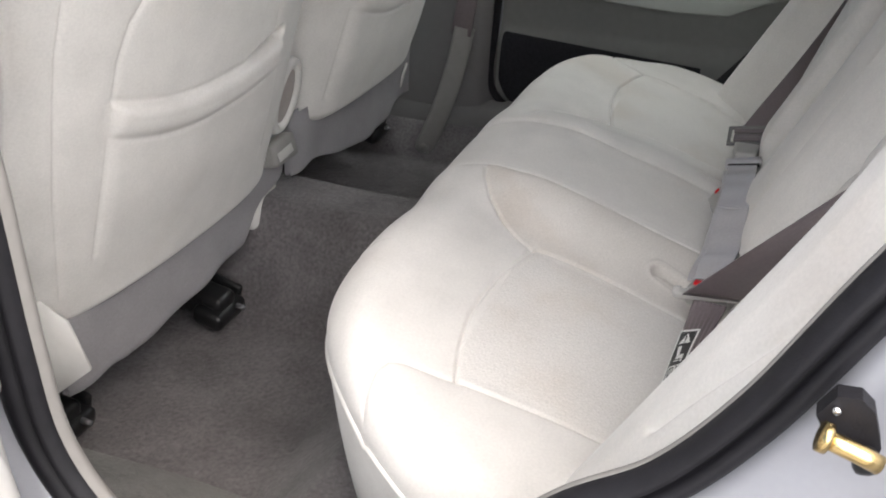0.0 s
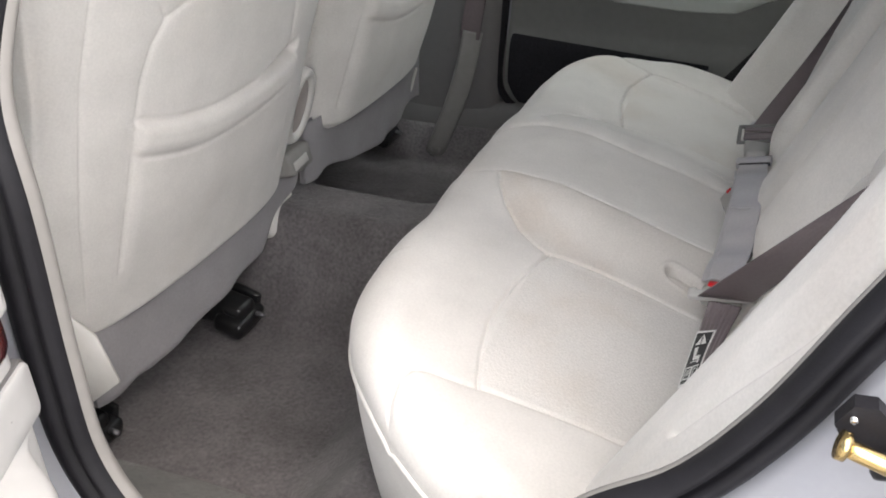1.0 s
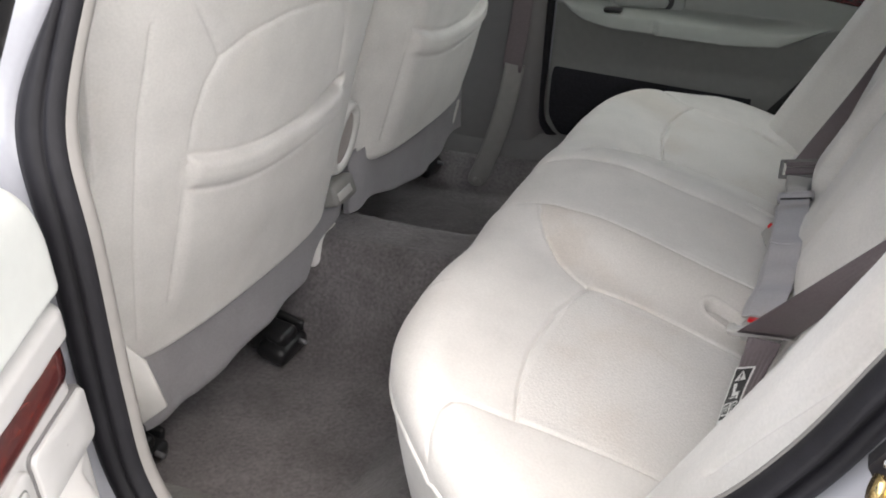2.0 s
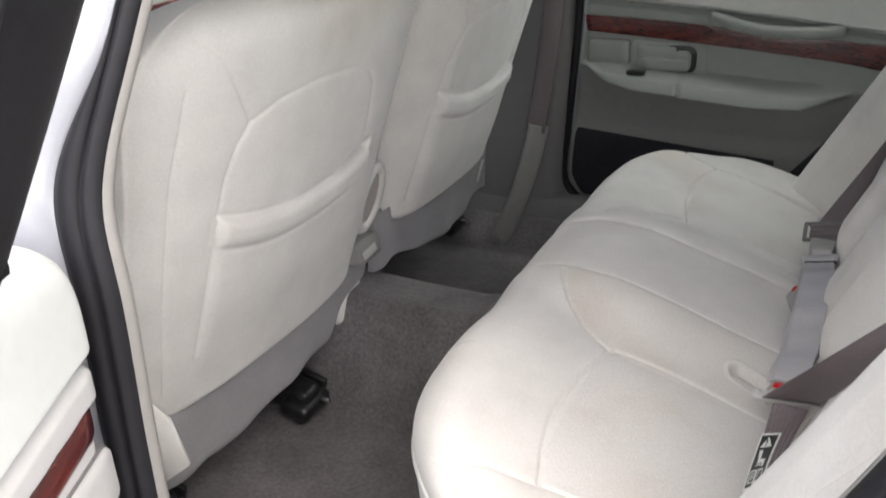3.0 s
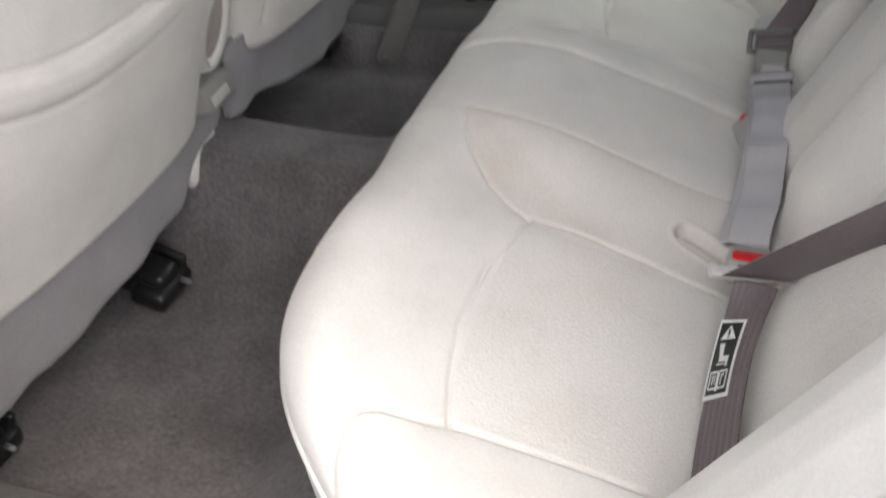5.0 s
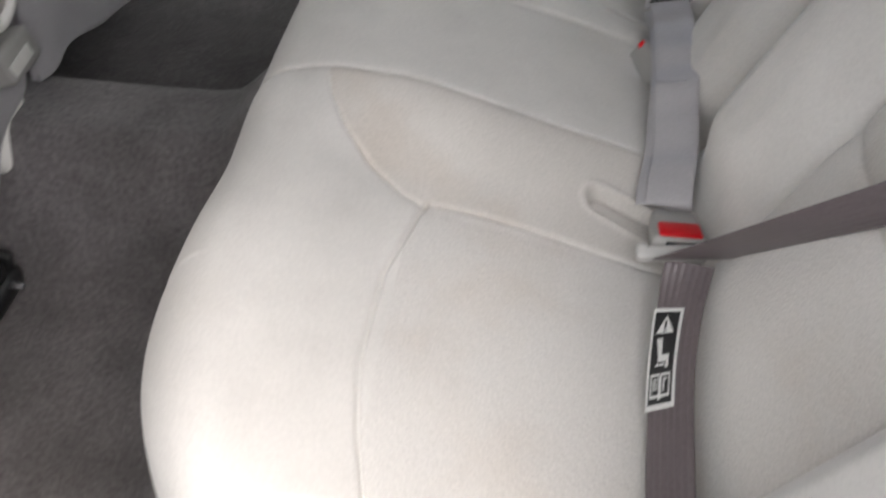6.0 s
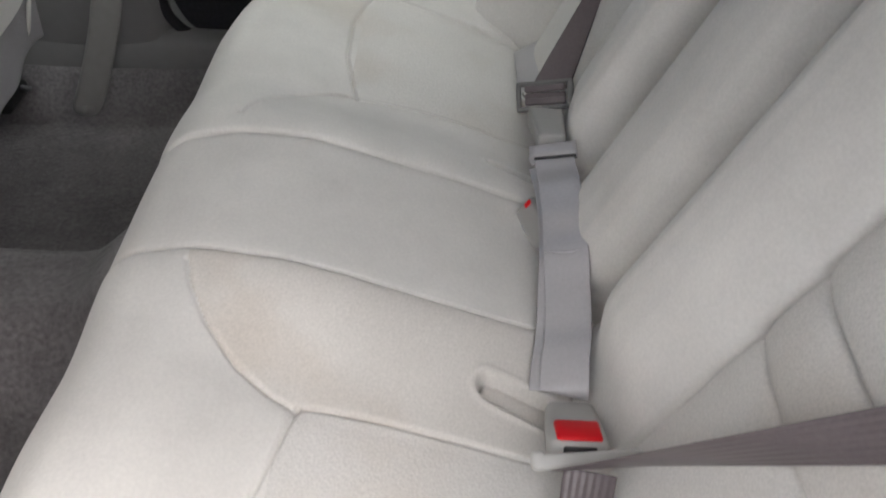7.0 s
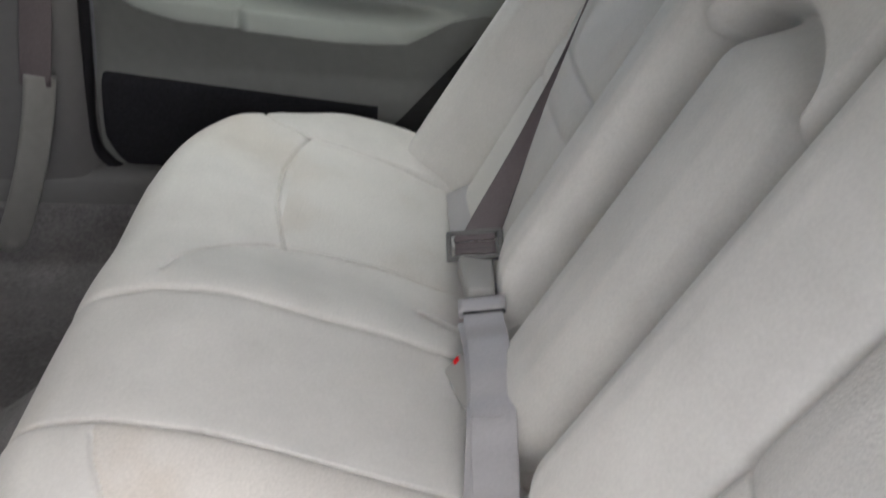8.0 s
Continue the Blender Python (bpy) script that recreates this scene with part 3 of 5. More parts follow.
def trim_relief(s, z):
    """How far the door's trim panel stands into the car at s behind its front edge and height z."""
    zp = sill_line(s)
    zw = 0.853 - 0.04 * s - 0.045 * s * s
    roll = np.clip(z - CORNER[1] + 0.06, 0, 0.0599)
    n = 0.016 * smooth01((z - zp) / 0.012) - (0.06 - np.sqrt(0.0036 - roll ** 2)) * 0.75
    n = n + 0.012 * smooth01((z - zw + 0.004) / 0.006) * smooth01((zp - z) / 0.012)
    n = n - groove(z - zp, 0.003, 0.0022, 0.0022, 0.006)
    # armrest swelling
    s = s - CORNER[3]
    top = 0.741 - 0.055 * s
    low = armrest_low(s)
    rise = np.clip((z - low) / np.maximum(top - low, 0.004), 0, 1)
    thick = smooth01((top - low) / 0.045)
    arm = smooth01((top + 0.010 - z) / 0.022) * smooth01((z - low + 0.001) / 0.006)
    rear_pad = smooth01((s - 0.224) / 0.012)
    n = n + 0.070 * arm * thick * (1 - 0.30 * rise ** 2) * (1 + 0.10 * rear_pad)
    n = n - groove(z - low, 0.004, 0.0022, 0.0, 0.004) * thick
    n = n - 0.006 * np.exp(-((s - 0.222) / 0.0025) ** 2) * arm
    # the panel below the armrest falls away in a soft hollow
    n = n + 0.016 * smooth01((low - z) / 0.003) * smooth01((z - low + 0.09) / 0.09) * thick
    s = s + CORNER[3]
    # lower map and speaker section stands slightly in
    n = n + 0.012 * smooth01((0.60 - z) / 0.05)
    r = np.minimum(s - door_front(z), door_rear(z) - s)
    edge = np.clip(0.018 - r, 0, 0.018)
    n = n - (0.018 - np.sqrt(np.clip(0.018 ** 2 - edge ** 2, 0, 1)))
    return n


LEAN_IN = 0.5


def build_door(name, label, place, post=(-0.022, 0.034), tuck=-0.01, ledge=0.035, bow=0.0, trim=None):
    """A car rear door. place(s, n, z) gives the world point s behind the trim's front edge, n into the car."""
    t = thing(name, tuple(place(0.4, -0.08, 0.40)), label, "car door", kind="structure")

    def pts(s, n, z):
        shape = np.broadcast_shapes(np.shape(s), np.shape(n), np.shape(z))
        s, n, z = (np.broadcast_to(v, shape) for v in (s, n, z))
        out = np.array([place(a, b, c) for a, b, c in zip(s.ravel(), n.ravel(), z.ravel())])
        return out.reshape(*shape, 3)

    def block(name, s0, s1, z0, z1, n0, n1, mat, parent, label="", r=0.004, slope=0.0):
        bm = rbox((s1 - s0, n1 - n0, z1 - z0), r, 3)
        for v in bm.verts:
            s = v.co.x + (s0 + s1) / 2
            v.co = Vector(place(s, v.co.y + (n0 + n1) / 2, v.co.z + (z0 + z1) / 2 + slope * (s - s0)))
        return part(name, bm, mat, parent, label)

    u = np.linspace(0, 1, 170)
    z = np.concatenate([np.linspace(0.385, 0.62, 40)[:-1], np.linspace(0.62, CORNER[1], 190)])
    uu, zz = np.meshgrid(u, z, indexing="ij")
    ss = door_front(zz) + (door_rear(zz) - door_front(zz)) * uu
    rows = pts(ss, trim_relief(ss, zz), zz)
    back = pts(ss[:, -1:], -ledge, zz[:, -1:])
    low = pts(ss[:, :1], -0.03, zz[:, :1])
    panel = sheet("trim_panel", np.concatenate([low, rows, back], 1), trim, t, "pale grey moulded trim")
    # the padded upper roll is coloured paler, for the window light on it
    panel.data.materials.append(M_pad_lit)
    # closed door only: darker grey below the armrest's lower edge
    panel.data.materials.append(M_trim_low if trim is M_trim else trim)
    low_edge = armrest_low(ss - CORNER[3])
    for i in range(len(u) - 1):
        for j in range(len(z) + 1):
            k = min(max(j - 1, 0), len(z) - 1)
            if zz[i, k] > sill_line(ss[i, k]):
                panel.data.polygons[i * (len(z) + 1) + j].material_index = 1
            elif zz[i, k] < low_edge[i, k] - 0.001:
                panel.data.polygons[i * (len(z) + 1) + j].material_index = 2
    # painted shell behind the trim
    uo, zo = np.meshgrid(np.linspace(0, 1, 24), np.linspace(0.34, 0.98, 30), indexing="ij")
    so = door_front(zo) - 0.012 + (door_rear(zo) + 0.02 - door_front(zo) + 0.012) * uo
    outer = pts(so, -0.16 + 0.10 * ((zo - 0.72) / 0.4) ** 2, zo)
    inner = pts(so[:, ::-1], -0.032, zo[:, ::-1])
    ring = np.concatenate([outer, inner, outer[:, :1]], 1)
    sheet("outer_shell", ring, M_paint, t, "silver-white painted metal", caps=False)
    for k in (0, -1):
        a = np.stack([outer[k], inner[k, ::-1]], 0)
        sheet("shell_edge", a, M_paint, t)
    # wood strip
    s = np.linspace(-0.008, 0.704, 72)
    prof = np.linspace(0, math.pi, 11)
    sg, pg = np.meshgrid(s, prof, indexing="ij")
    mid_z, half_z = 0.8335 - 0.044 * sg - 0.045 * sg * sg, 0.021 + 0.0115 * sg
    base = trim_relief(sg, mid_z - half_z - 0.004)
    ends = np.clip(np.minimum(sg + 0.008, 0.706 - sg) / 0.010, 0, 1) ** 0.5
    lag = 0.034 * smooth01((sg - 0.535) / 0.145) * (0.5 + 0.5 * np.cos(pg))
    wood = pts(np.maximum(sg - lag, door_front(mid_z) + 0.004), base - 0.002 + 0.006 * np.sin(pg) ** 0.4 * ends, mid_z - half_z * np.cos(pg) * (0.7 + 0.3 * ends))
    sheet("wood_strip", wood, M_wood, t, "glossy red-brown burl wood strip")
    # arched pull over the wood
    s = np.linspace(0.278, 0.540, 44)
    zc = np.interp(s, [0.278, 0.30, 0.33, 0.39, 0.48, 0.52, 0.54], [0.858, 0.854, 0.844, 0.835, 0.833, 0.836, 0.838])
    arch = np.sin(np.linspace(0.0, math.pi, 44)) ** 0.6
    spine = pts(s, 0.004 + 0.028 * arch, zc)
    rows = sweep(spine, round_profile(0.025, 0.026, 16, 2.5), up=np.array(place(0, 1, 0)) - np.array(place(0, 0, 0)))
    sheet("pull_handle", rows.transpose(1, 0, 2), trim, t, "grey padded pull", wrap=True, caps=True)
    for a in (0.275, 0.543):
        strip("trim_joint", pts(np.full(6, a), 0.0125, np.linspace(zwood(a) + 0.002, sill_line(a), 6)), 0.002, 0.003, M_black, t, up=(0, 1, 0), n=6)

    def oval(name, s0, s1, z0, z1, r0, r1, n0, n1, mat, parent, lab=""):
        """A low slab with corner radius r0 at its front and r1 at its rear end."""
        ring = []
        for cx, cz, r, a0 in ((s1 - r1, z1 - r1, r1, 0), (s0 + r0, z1 - r0, r0, 90), (s0 + r0, z0 + r0, r0, 180), (s1 - r1, z0 + r1, r1, 270)):
            for a in np.linspace(a0, a0 + 90, 7):
                ring.append((cx + r * math.cos(radians(a)), cz + r * math.sin(radians(a))))
        ring = np.array(ring)
        cen = ring.mean(0)
        layers = []
        for f, d in ((1.0, n0), (1.0, n1 - 0.002), (0.985, n1 - 0.0006), (0.96, n1), (0.5, n1), (0.02, n1)):
            q = cen + (ring - cen) * f
            layers.append(pts(q[:, 0], d, q[:, 1]))
        layers = np.array(layers)
        return sheet(name, np.concatenate([layers, layers[:, :1]], 1), mat, parent, lab)

    oval("cover_gap", 0.0005, 0.1015, 0.7405, 0.7985, 0.009, 0.009, -0.006, 0.0022, M_pillar, t)
    oval("ashtray_cover", 0.003, 0.099, 0.743, 0.796, 0.008, 0.008, -0.006, 0.0060, trim, t)
    bezel = oval("handle_bezel", 0.108, 0.276, 0.712, 0.798, 0.008, 0.034, -0.012, 0.007, trim, t, "grey handle surround")
    # recess darker than the trim and gap black: their shade is put into the colour
    oval("recess", 0.118, 0.252, 0.730, 0.790, 0.006, 0.022, 0.004, 0.0076, M_trim_low, bezel, "grey handle recess")
    oval("recess_gap", 0.190, 0.253, 0.729, 0.791, 0.004, 0.020, 0.004, 0.0082, M_black, bezel)
    oval("recess_floor", 0.120, 0.208, 0.732, 0.788, 0.005, 0.006, 0.004, 0.0086, trim, bezel)
    oval("opener_lever", 0.128, 0.240, 0.736, 0.762, 0.012, 0.010, 0.006, 0.019, trim, bezel, "grey lever")
    oval("opener_stem", 0.205, 0.241, 0.738, 0.780, 0.010, 0.012, 0.006, 0.0185, trim, bezel)
    block("window_switch", 0.106 + CORNER[3], 0.146 + CORNER[3], 0.7285, 0.7385, 0.030, 0.052, M_black, t, "black window switch", r=0.003)
    # lock knob
    if ledge < 0.05:
        c = [place(0.115, 0.012, 0.975), place(0.115, 0.012, 1.012)]
        strip("lock_knob", c, 0.007, 0.007, M_black, t, up=(1, 0, 0), n=10)
        c = [place(0.115, 0.012, 0.978), place(0.115, 0.012, 0.986)]
        strip("knob_collar", c, 0.014, 0.014, M_black, t, up=(1, 0, 0), n=14)
    # speaker grille, dark cloth
    sg, zg = np.meshgrid(np.concatenate([np.linspace(-0.028, 0.02, 24), np.linspace(0.025, 0.44, 40)]), np.linspace(0, 1, 20), indexing="ij")
    zt = 0.582 - 0.075 * (sg + 0.02) - 0.02 * np.clip(1 - (sg + 0.028) / 0.015, 0, 1) ** 2
    zb = 0.408 + 0.055 * np.clip(1 - (sg + 0.028) / 0.05, 0, 1) ** 2.5
    zg = zb + (zt - zb) * zg
    sg = np.maximum(sg, door_front(zg) + 0.016)
    edge = np.clip(np.minimum.reduce([zt - zg, zg - zb, sg + 0.03, 0.44 - sg]) / 0.008, 0, 1)
    sheet("speaker_cloth", pts(sg, trim_relief(sg, zg) + 0.001 + 0.004 * edge, zg), M_dark, t, "dark grey speaker cloth")
    # window frame and glass, leaning in
    def up(s, z, out=0.0):
        z = z + CORNER[1] - 0.985
        return place(s, LEAN_IN * (z - 0.985) + tuck + out, z)

    top = 1.285
    def bar(name, a, b, w, depth, mat=M_rubber, lab=""):
        path = [np.array(up(*(np.array(a) + (np.array(b) - np.array(a)) * f))) for f in np.linspace(0, 1, 8)]
        return strip(name, path, w, depth, mat, t, lab, up=np.array(place(0, 1, 0)) - np.array(place(0, 0, 0)), n=12, power=5)

    rows = []
    for f in np.linspace(0, 1, 14):
        s0, s1 = post[0] + bow * (1 - f) ** 1.4 + 0.02 * f, post[1] + 0.7 * bow + 0.02 * f
        q = np.array([up(s, 0.97 + (top - 0.97) * f) for s in np.linspace(s0, s1, 9)])
        inn = np.array(place(0, 1, 0)) - np.array(place(0, 0, 0))
        crown = 0.012 * (1 - np.linspace(-1, 1, 9) ** 4)
        rows.append(np.concatenate([q + inn * (0.004 + crown)[:, None], q[::-1] - inn * 0.012]))
    sheet("window_frame", np.array(rows).transpose(1, 0, 2), M_rubber, t, "black window frame", wrap=True, caps=True)
    bar("window_frame", (post[0], top), (0.62, top), 0.05, 0.03)
    bar("window_frame", (0.60, top), (0.84, 0.98), 0.05, 0.03)
    bar("window_rail", (post[0] + 0.01 + bow, 0.992), (0.82, 0.992), 0.014, 0.03)
    bar("window_divider", (0.492, 0.985), (0.492, top), 0.026, 0.02)
    bar("glass_channel", (post[1] + 0.7 * bow + 0.003, 0.99), (post[1] + 0.7 * bow + 0.023, top), 0.006, 0.034, M_black)
    g = np.array([[up(post[1] - 0.01, 0.985, -0.004), up(0.82, 0.985, -0.004)], [up(post[1] + 0.01, top, -0.004), up(0.61, top, -0.004)]])
    pane = sheet("window_pane", g, M_glass, t, "green-tinted glass")
    pane.visible_shadow = True
    return t


def far_place(s, n, z):
    return np.array([s - 0.58, 0.752 - n, z])


HINGE, SWING = np.array([-0.51, -0.83]), radians(67)
ALONG = np.array([math.cos(SWING), -math.sin(SWING)])
INWARD = np.array([math.sin(SWING), math.cos(SWING)])


def open_place(s, n, z):
    p = HINGE + ALONG * (s - 0.032) + INWARD * (n - 0.012)
    return np.array([p[0], p[1], z - 0.045])


build_door("door_1", "closed rear car door with grey trim and wood strip", far_place, trim=M_trim)
CORNER[:] = [0.095, 1.022, -0.01, 0.045]
# trim here is the brighter, daylit copy of the closed doors' plastic
build_door("door_2", "wide open rear car door with pale trim and wood strip", open_place, post=(0.070, 0.168), tuck=0.006, ledge=0.06, bow=0.05, trim=M_trim_lit)


def build_front_door(name, side):
    """The closed front doors, of which only the upper trim shows past the front seats."""
    t = thing(name, (-1.25, side * 0.80, 0.34), "closed front car door with pale trim and wood strip", "car door", kind="structure")
    xs, zs = np.meshgrid(np.linspace(-1.78, -0.74, 30), np.linspace(0.36, 0.985, 60), indexing="ij")
    n = 0.026 * smooth01((zs - 0.87) / 0.02) - 0.75 * (0.06 - np.sqrt(0.0036 - np.clip(zs - 0.925, 0, 0.0599) ** 2)) + 0.05 * np.exp(-((zs - 0.69) / 0.03) ** 4)
    sheet("trim_panel", np.stack([xs, side * (0.762 - n), zs], -1), M_trim, t)
    bm = rbox((1.02, 0.13, 0.66), 0.03, 3, pose(-1.26, side * 0.85, 0.655))
    part("outer_shell", bm, M_paint, t)
    bm = rbox((0.95, 0.012, 0.026), 0.004, 2, pose(-1.25, side * 0.757, 0.833))
    part("wood_strip", bm, M_wood, t, "glossy red-brown burl wood strip")
    bm = rbox((1.0, 0.03, 0.016), 0.004, 2, pose(-1.25, side * 0.765, 0.994))
    part("window_rail", bm, M_rubber, t)
    bm = rbox((0.10, 0.014, 0.02), 0.006, 3, pose(-1.12, side * 0.735, 0.965))
    part("door_handle", bm, M_chrome, t, "chrome handle")
    g = np.array([[(-1.75, side * 0.77, 0.99), (-0.72, side * 0.77, 0.99)], [(-1.15, side * 0.62, 1.285), (-0.70, side * 0.62, 1.285)]])
    pane = sheet("window_pane", g, M_glass, t)
    pane.visible_shadow = True


build_front_door("door_3", 1)
build_front_door("door_4", -1)

# ---- body openings, pillars, roof ----
APERTURE = [(-0.509, 1.17), (-0.528, 1.07), (-0.541, 0.97), (-0.531, 0.87), (-0.537, 0.72), (-0.535, 0.62), (-0.503, 0.545), (-0.44, 0.488), (-0.34, 0.468),
            (-0.22, 0.52), (-0.13, 0.62), (-0.06, 0.705), (0.00, 0.757), (0.046, 0.825), (0.09, 0.915), (0.15, 1.02), (0.20, 1.12), (0.20, 1.22), (0.12, 1.272), (-0.1, 1.285), (-0.38, 1.275), (-0.46, 1.24)]
LOOP = spline(APERTURE, 220, closed=True)


def side_y(z, base):
    """Depth of the car's flank: upright below the windows, leaning in above."""
    d = np.asarray(z) - 0.955
    return base - 0.25 * (np.sqrt(d * d + 0.003) + d)


def loop_normals():
    t = np.roll(LOOP, -1, 0) - np.roll(LOOP, 1, 0)
    t /= np.linalg.norm(t, axis=1)[:, None]
    n = np.stack([t[:, 1], -t[:, 0]], 1)
    c = LOOP - np.array([-0.2, 0.85])
    return np.where(((n * c).sum(1) < 0)[:, None], -n, n)


OUTW = loop_normals()
BROAD = 0.018 * smooth01((-0.25 - LOOP[:, 0]) / 0.15) * (1 - 1.5 * smooth01((LOOP[:, 1] - 0.96) / 0.14))


def ringed(offsets, side):
    """Rows round the door opening: offsets of (outward, flank depth)."""
    rows = []
    for o, y, wide in offsets:
        q = LOOP + OUTW * (o + wide * BROAD)[:, None]
        rows.append(np.stack([q[:, 0], side * side_y(q[:, 1], y), q[:, 1]], 1))
    rows = np.array(rows)
    return np.concatenate([rows, rows[:, :1]], 1)


def build_aperture():
    t = thing("door_frame", (-0.2, -0.80, 0.3), "silver-white painted car door opening with black rubber seal", "car body", kind="structure")
    jamb = [(0.004, 0.760), (0.008, 0.778), (0.018, 0.788), (0.036, 0.800), (0.056, 0.812), (0.074, 0.835), (0.084, 0.86), (0.096, 0.872), (0.12, 0.88), (0.135, 0.90), (0.14, 0.93), (0.15, 0.95), (0.25, 0.955)]
    sheet("painted_jamb", ringed([(o, y, 1) for o, y in jamb], -1), M_paint, t, "silver-white painted metal")
    rubber = [(0.006, 0.765, 1), (0.009, 0.778, 1), (0.007, 0.787, 1), (0.002, 0.791, 0.7), (-0.002, 0.7905, 0.3), (-0.0035, 0.784, 0.25), (-0.0055, 0.780, 0.2), (-0.0072, 0.784, 0.1), (-0.0085, 0.7895, 0), (-0.013, 0.787, 0), (-0.017, 0.780, 0), (-0.018, 0.772, 0), (-0.016, 0.766, 0)]
    sheet("door_seal", ringed(rubber, -1), M_rubber, t, "black rubber door seal")
    edge = [(-0.015, 0.776), (-0.0185, 0.771), (-0.018, 0.766), (-0.013, 0.761), (-0.002, 0.755), (0.012, 0.749), (0.03, 0.745), (0.06, 0.742)]
    tuck = -0.003 * smooth01((-0.30 - LOOP[:, 0]) / 0.1)
    sheet("inner_trim", ringed([(o + tuck, y, 0) for o, y in edge], -1), M_edge, t, "cream inner edge trim")
    # striker: dark recessed plate with a brass-plated pin
    outline = [(0.065, 0.869), (0.072, 0.883), (0.083, 0.884), (0.090, 0.878), (0.097, 0.858), (0.096, 0.848), (0.091, 0.843), (0.085, 0.849), (0.073, 0.855)]
    bm = bmesh.new()
    face = bm.faces.new([bm.verts.new((x, -0.806, z)) for x, z in outline])
    out = bmesh.ops.extrude_face_region(bm, geom=[face])
    for v in [g for g in out["geom"] if isinstance(g, bmesh.types.BMVert)]:
        v.co.y = -0.8165
    p = part("striker_plate", bm, M_rubber, t, "dark striker plate", smooth=False)
    strip("striker_pin", [(0.070, -0.828, 0.866), (0.078, -0.829, 0.864), (0.088, -0.829, 0.861), (0.096, -0.829, 0.858)], 0.010, 0.010, M_brass, p, "worn brass striker pin", n=18)
    strip("pin_flange", [(0.0675, -0.828, 0.8665), (0.0715, -0.828, 0.8655)], 0.016, 0.016, M_brass, p, n=18)
    part("striker_bracket", rbox((0.012, 0.012, 0.014), 0.004, 2, pose(0.091, -0.819, 0.851, 0, -14, 0)), M_black, p)
    strip("striker_screw", [(0.073, -0.815, 0.876), (0.073, -0.820, 0.876)], 0.004, 0.004, M_chrome, p, up=(1, 0, 0), n=10)


build_aperture()


def build_far_pillar():
    t = thing("pillar_trim", (-0.66, 0.72, 0.30), "grey moulded centre pillar trim with belt slot", "car trim", kind="structure")
    z = np.concatenate([np.linspace(0.30, 0.46, 14), np.linspace(0.48, 0.975, 30)])
    u = np.linspace(0, 1, 24)
    zz, uu = np.meshgrid(z, u, indexing="ij")
    foot = smooth01((0.46 - zz) / 0.16)
    x0 = -0.92 - 0.05 * foot
    x1 = -0.594 - 0.022 * np.clip((0.98 - zz) / 0.5, 0, 1) + 0.10 * foot ** 2
    xs = x0 + (x1 - x0) * uu
    y = 0.712 - 0.02 * np.sin(uu * math.pi) ** 0.5 + 0.03 * smooth01((uu - 0.9) / 0.1)
    sheet("lower_cover", np.stack([xs, y, zz], -1), M_pillar, t)
    z = np.linspace(0.98, 1.30, 20)
    zz, uu = np.meshgrid(z, u, indexing="ij")
    xs = -0.80 + 0.226 * uu + 0.05 * (zz - 0.98)
    y = side_y(zz, 0.735) - 0.022 * np.sin(uu * math.pi) ** 0.5
    sheet("upper_cover", np.stack([xs, y, zz], -1), M_pillar, t)
    strip("cover_joint", [(-0.80, 0.700, 0.978), (-0.60, 0.704, 0.978)], 0.006, 0.006, M_trim, t)
    # seal along the far door opening
    path = spline([(-0.555, 1.285), (-0.575, 1.12), (-0.588, 0.985), (-0.600, 0.80), (-0.617, 0.60), (-0.628, 0.48), (-0.612, 0.425), (-0.56, 0.398), (-0.38, 0.386), (-0.17, 0.42), (-0.045, 0.51), (0.05, 0.68), (0.115, 0.81), (0.195, 0.94), (0.26, 1.05)], 120)
    p3 = np.stack([path[:, 0], side_y(path[:, 1], 0.734), path[:, 1]], 1)
    strip("door_seal", p3, 0.018, 0.022, M_rubber, t, "black rubber seal", up=(0, 1, 0), n=10)


build_far_pillar()


def build_near_pillar():
    t = thing("pillar_cover", (-0.62, -0.70, 0.35), "cream moulded centre pillar trim beside the open doorway", "car trim", kind="structure")
    z = np.linspace(0.36, 1.29, 50)
    u = np.linspace(0, 1, 16)
    zz, uu = np.meshgrid(z, u, indexing="ij")
    xs = -0.80 + 0.225 * uu + 0.10 * np.clip(zz - 0.85, 0, 1) * uu - 0.02 * np.clip(0.8 - zz, 0, 1)
    y = -side_y(zz, 0.742) + 0.012 * np.sin(uu * math.pi) ** 0.5
    sheet("lower_cover", np.stack([xs, y, zz], -1), M_vinyl, t)
    bm = rbox((0.020, 0.060, 0.052), 0.008, 3, pose(-0.553, -0.612, 1.172, 8, 0, 0))
    guide = part("belt_guide", bm, M_edge, t, "mauve-grey belt guide")
    bm = bmesh.new()
    rbox((0.012, 0.010, 0.030), 0.003, 2, pose(-0.558, -0.586, 1.141, 8, 12, 0), bm)
    rbox((0.022, 0.008, 0.008), 0.002, 2, pose(-0.562, -0.586, 1.128, 0, 12, 0), bm)
    part("belt_hook", bm, M_black, guide, "black hook")
    part("guide_stem", rbox((0.012, 0.012, 0.040), 0.003, 2, pose(-0.585, -0.585, 1.118, 8, 14, 0)), M_pillar, guide)


build_near_pillar()


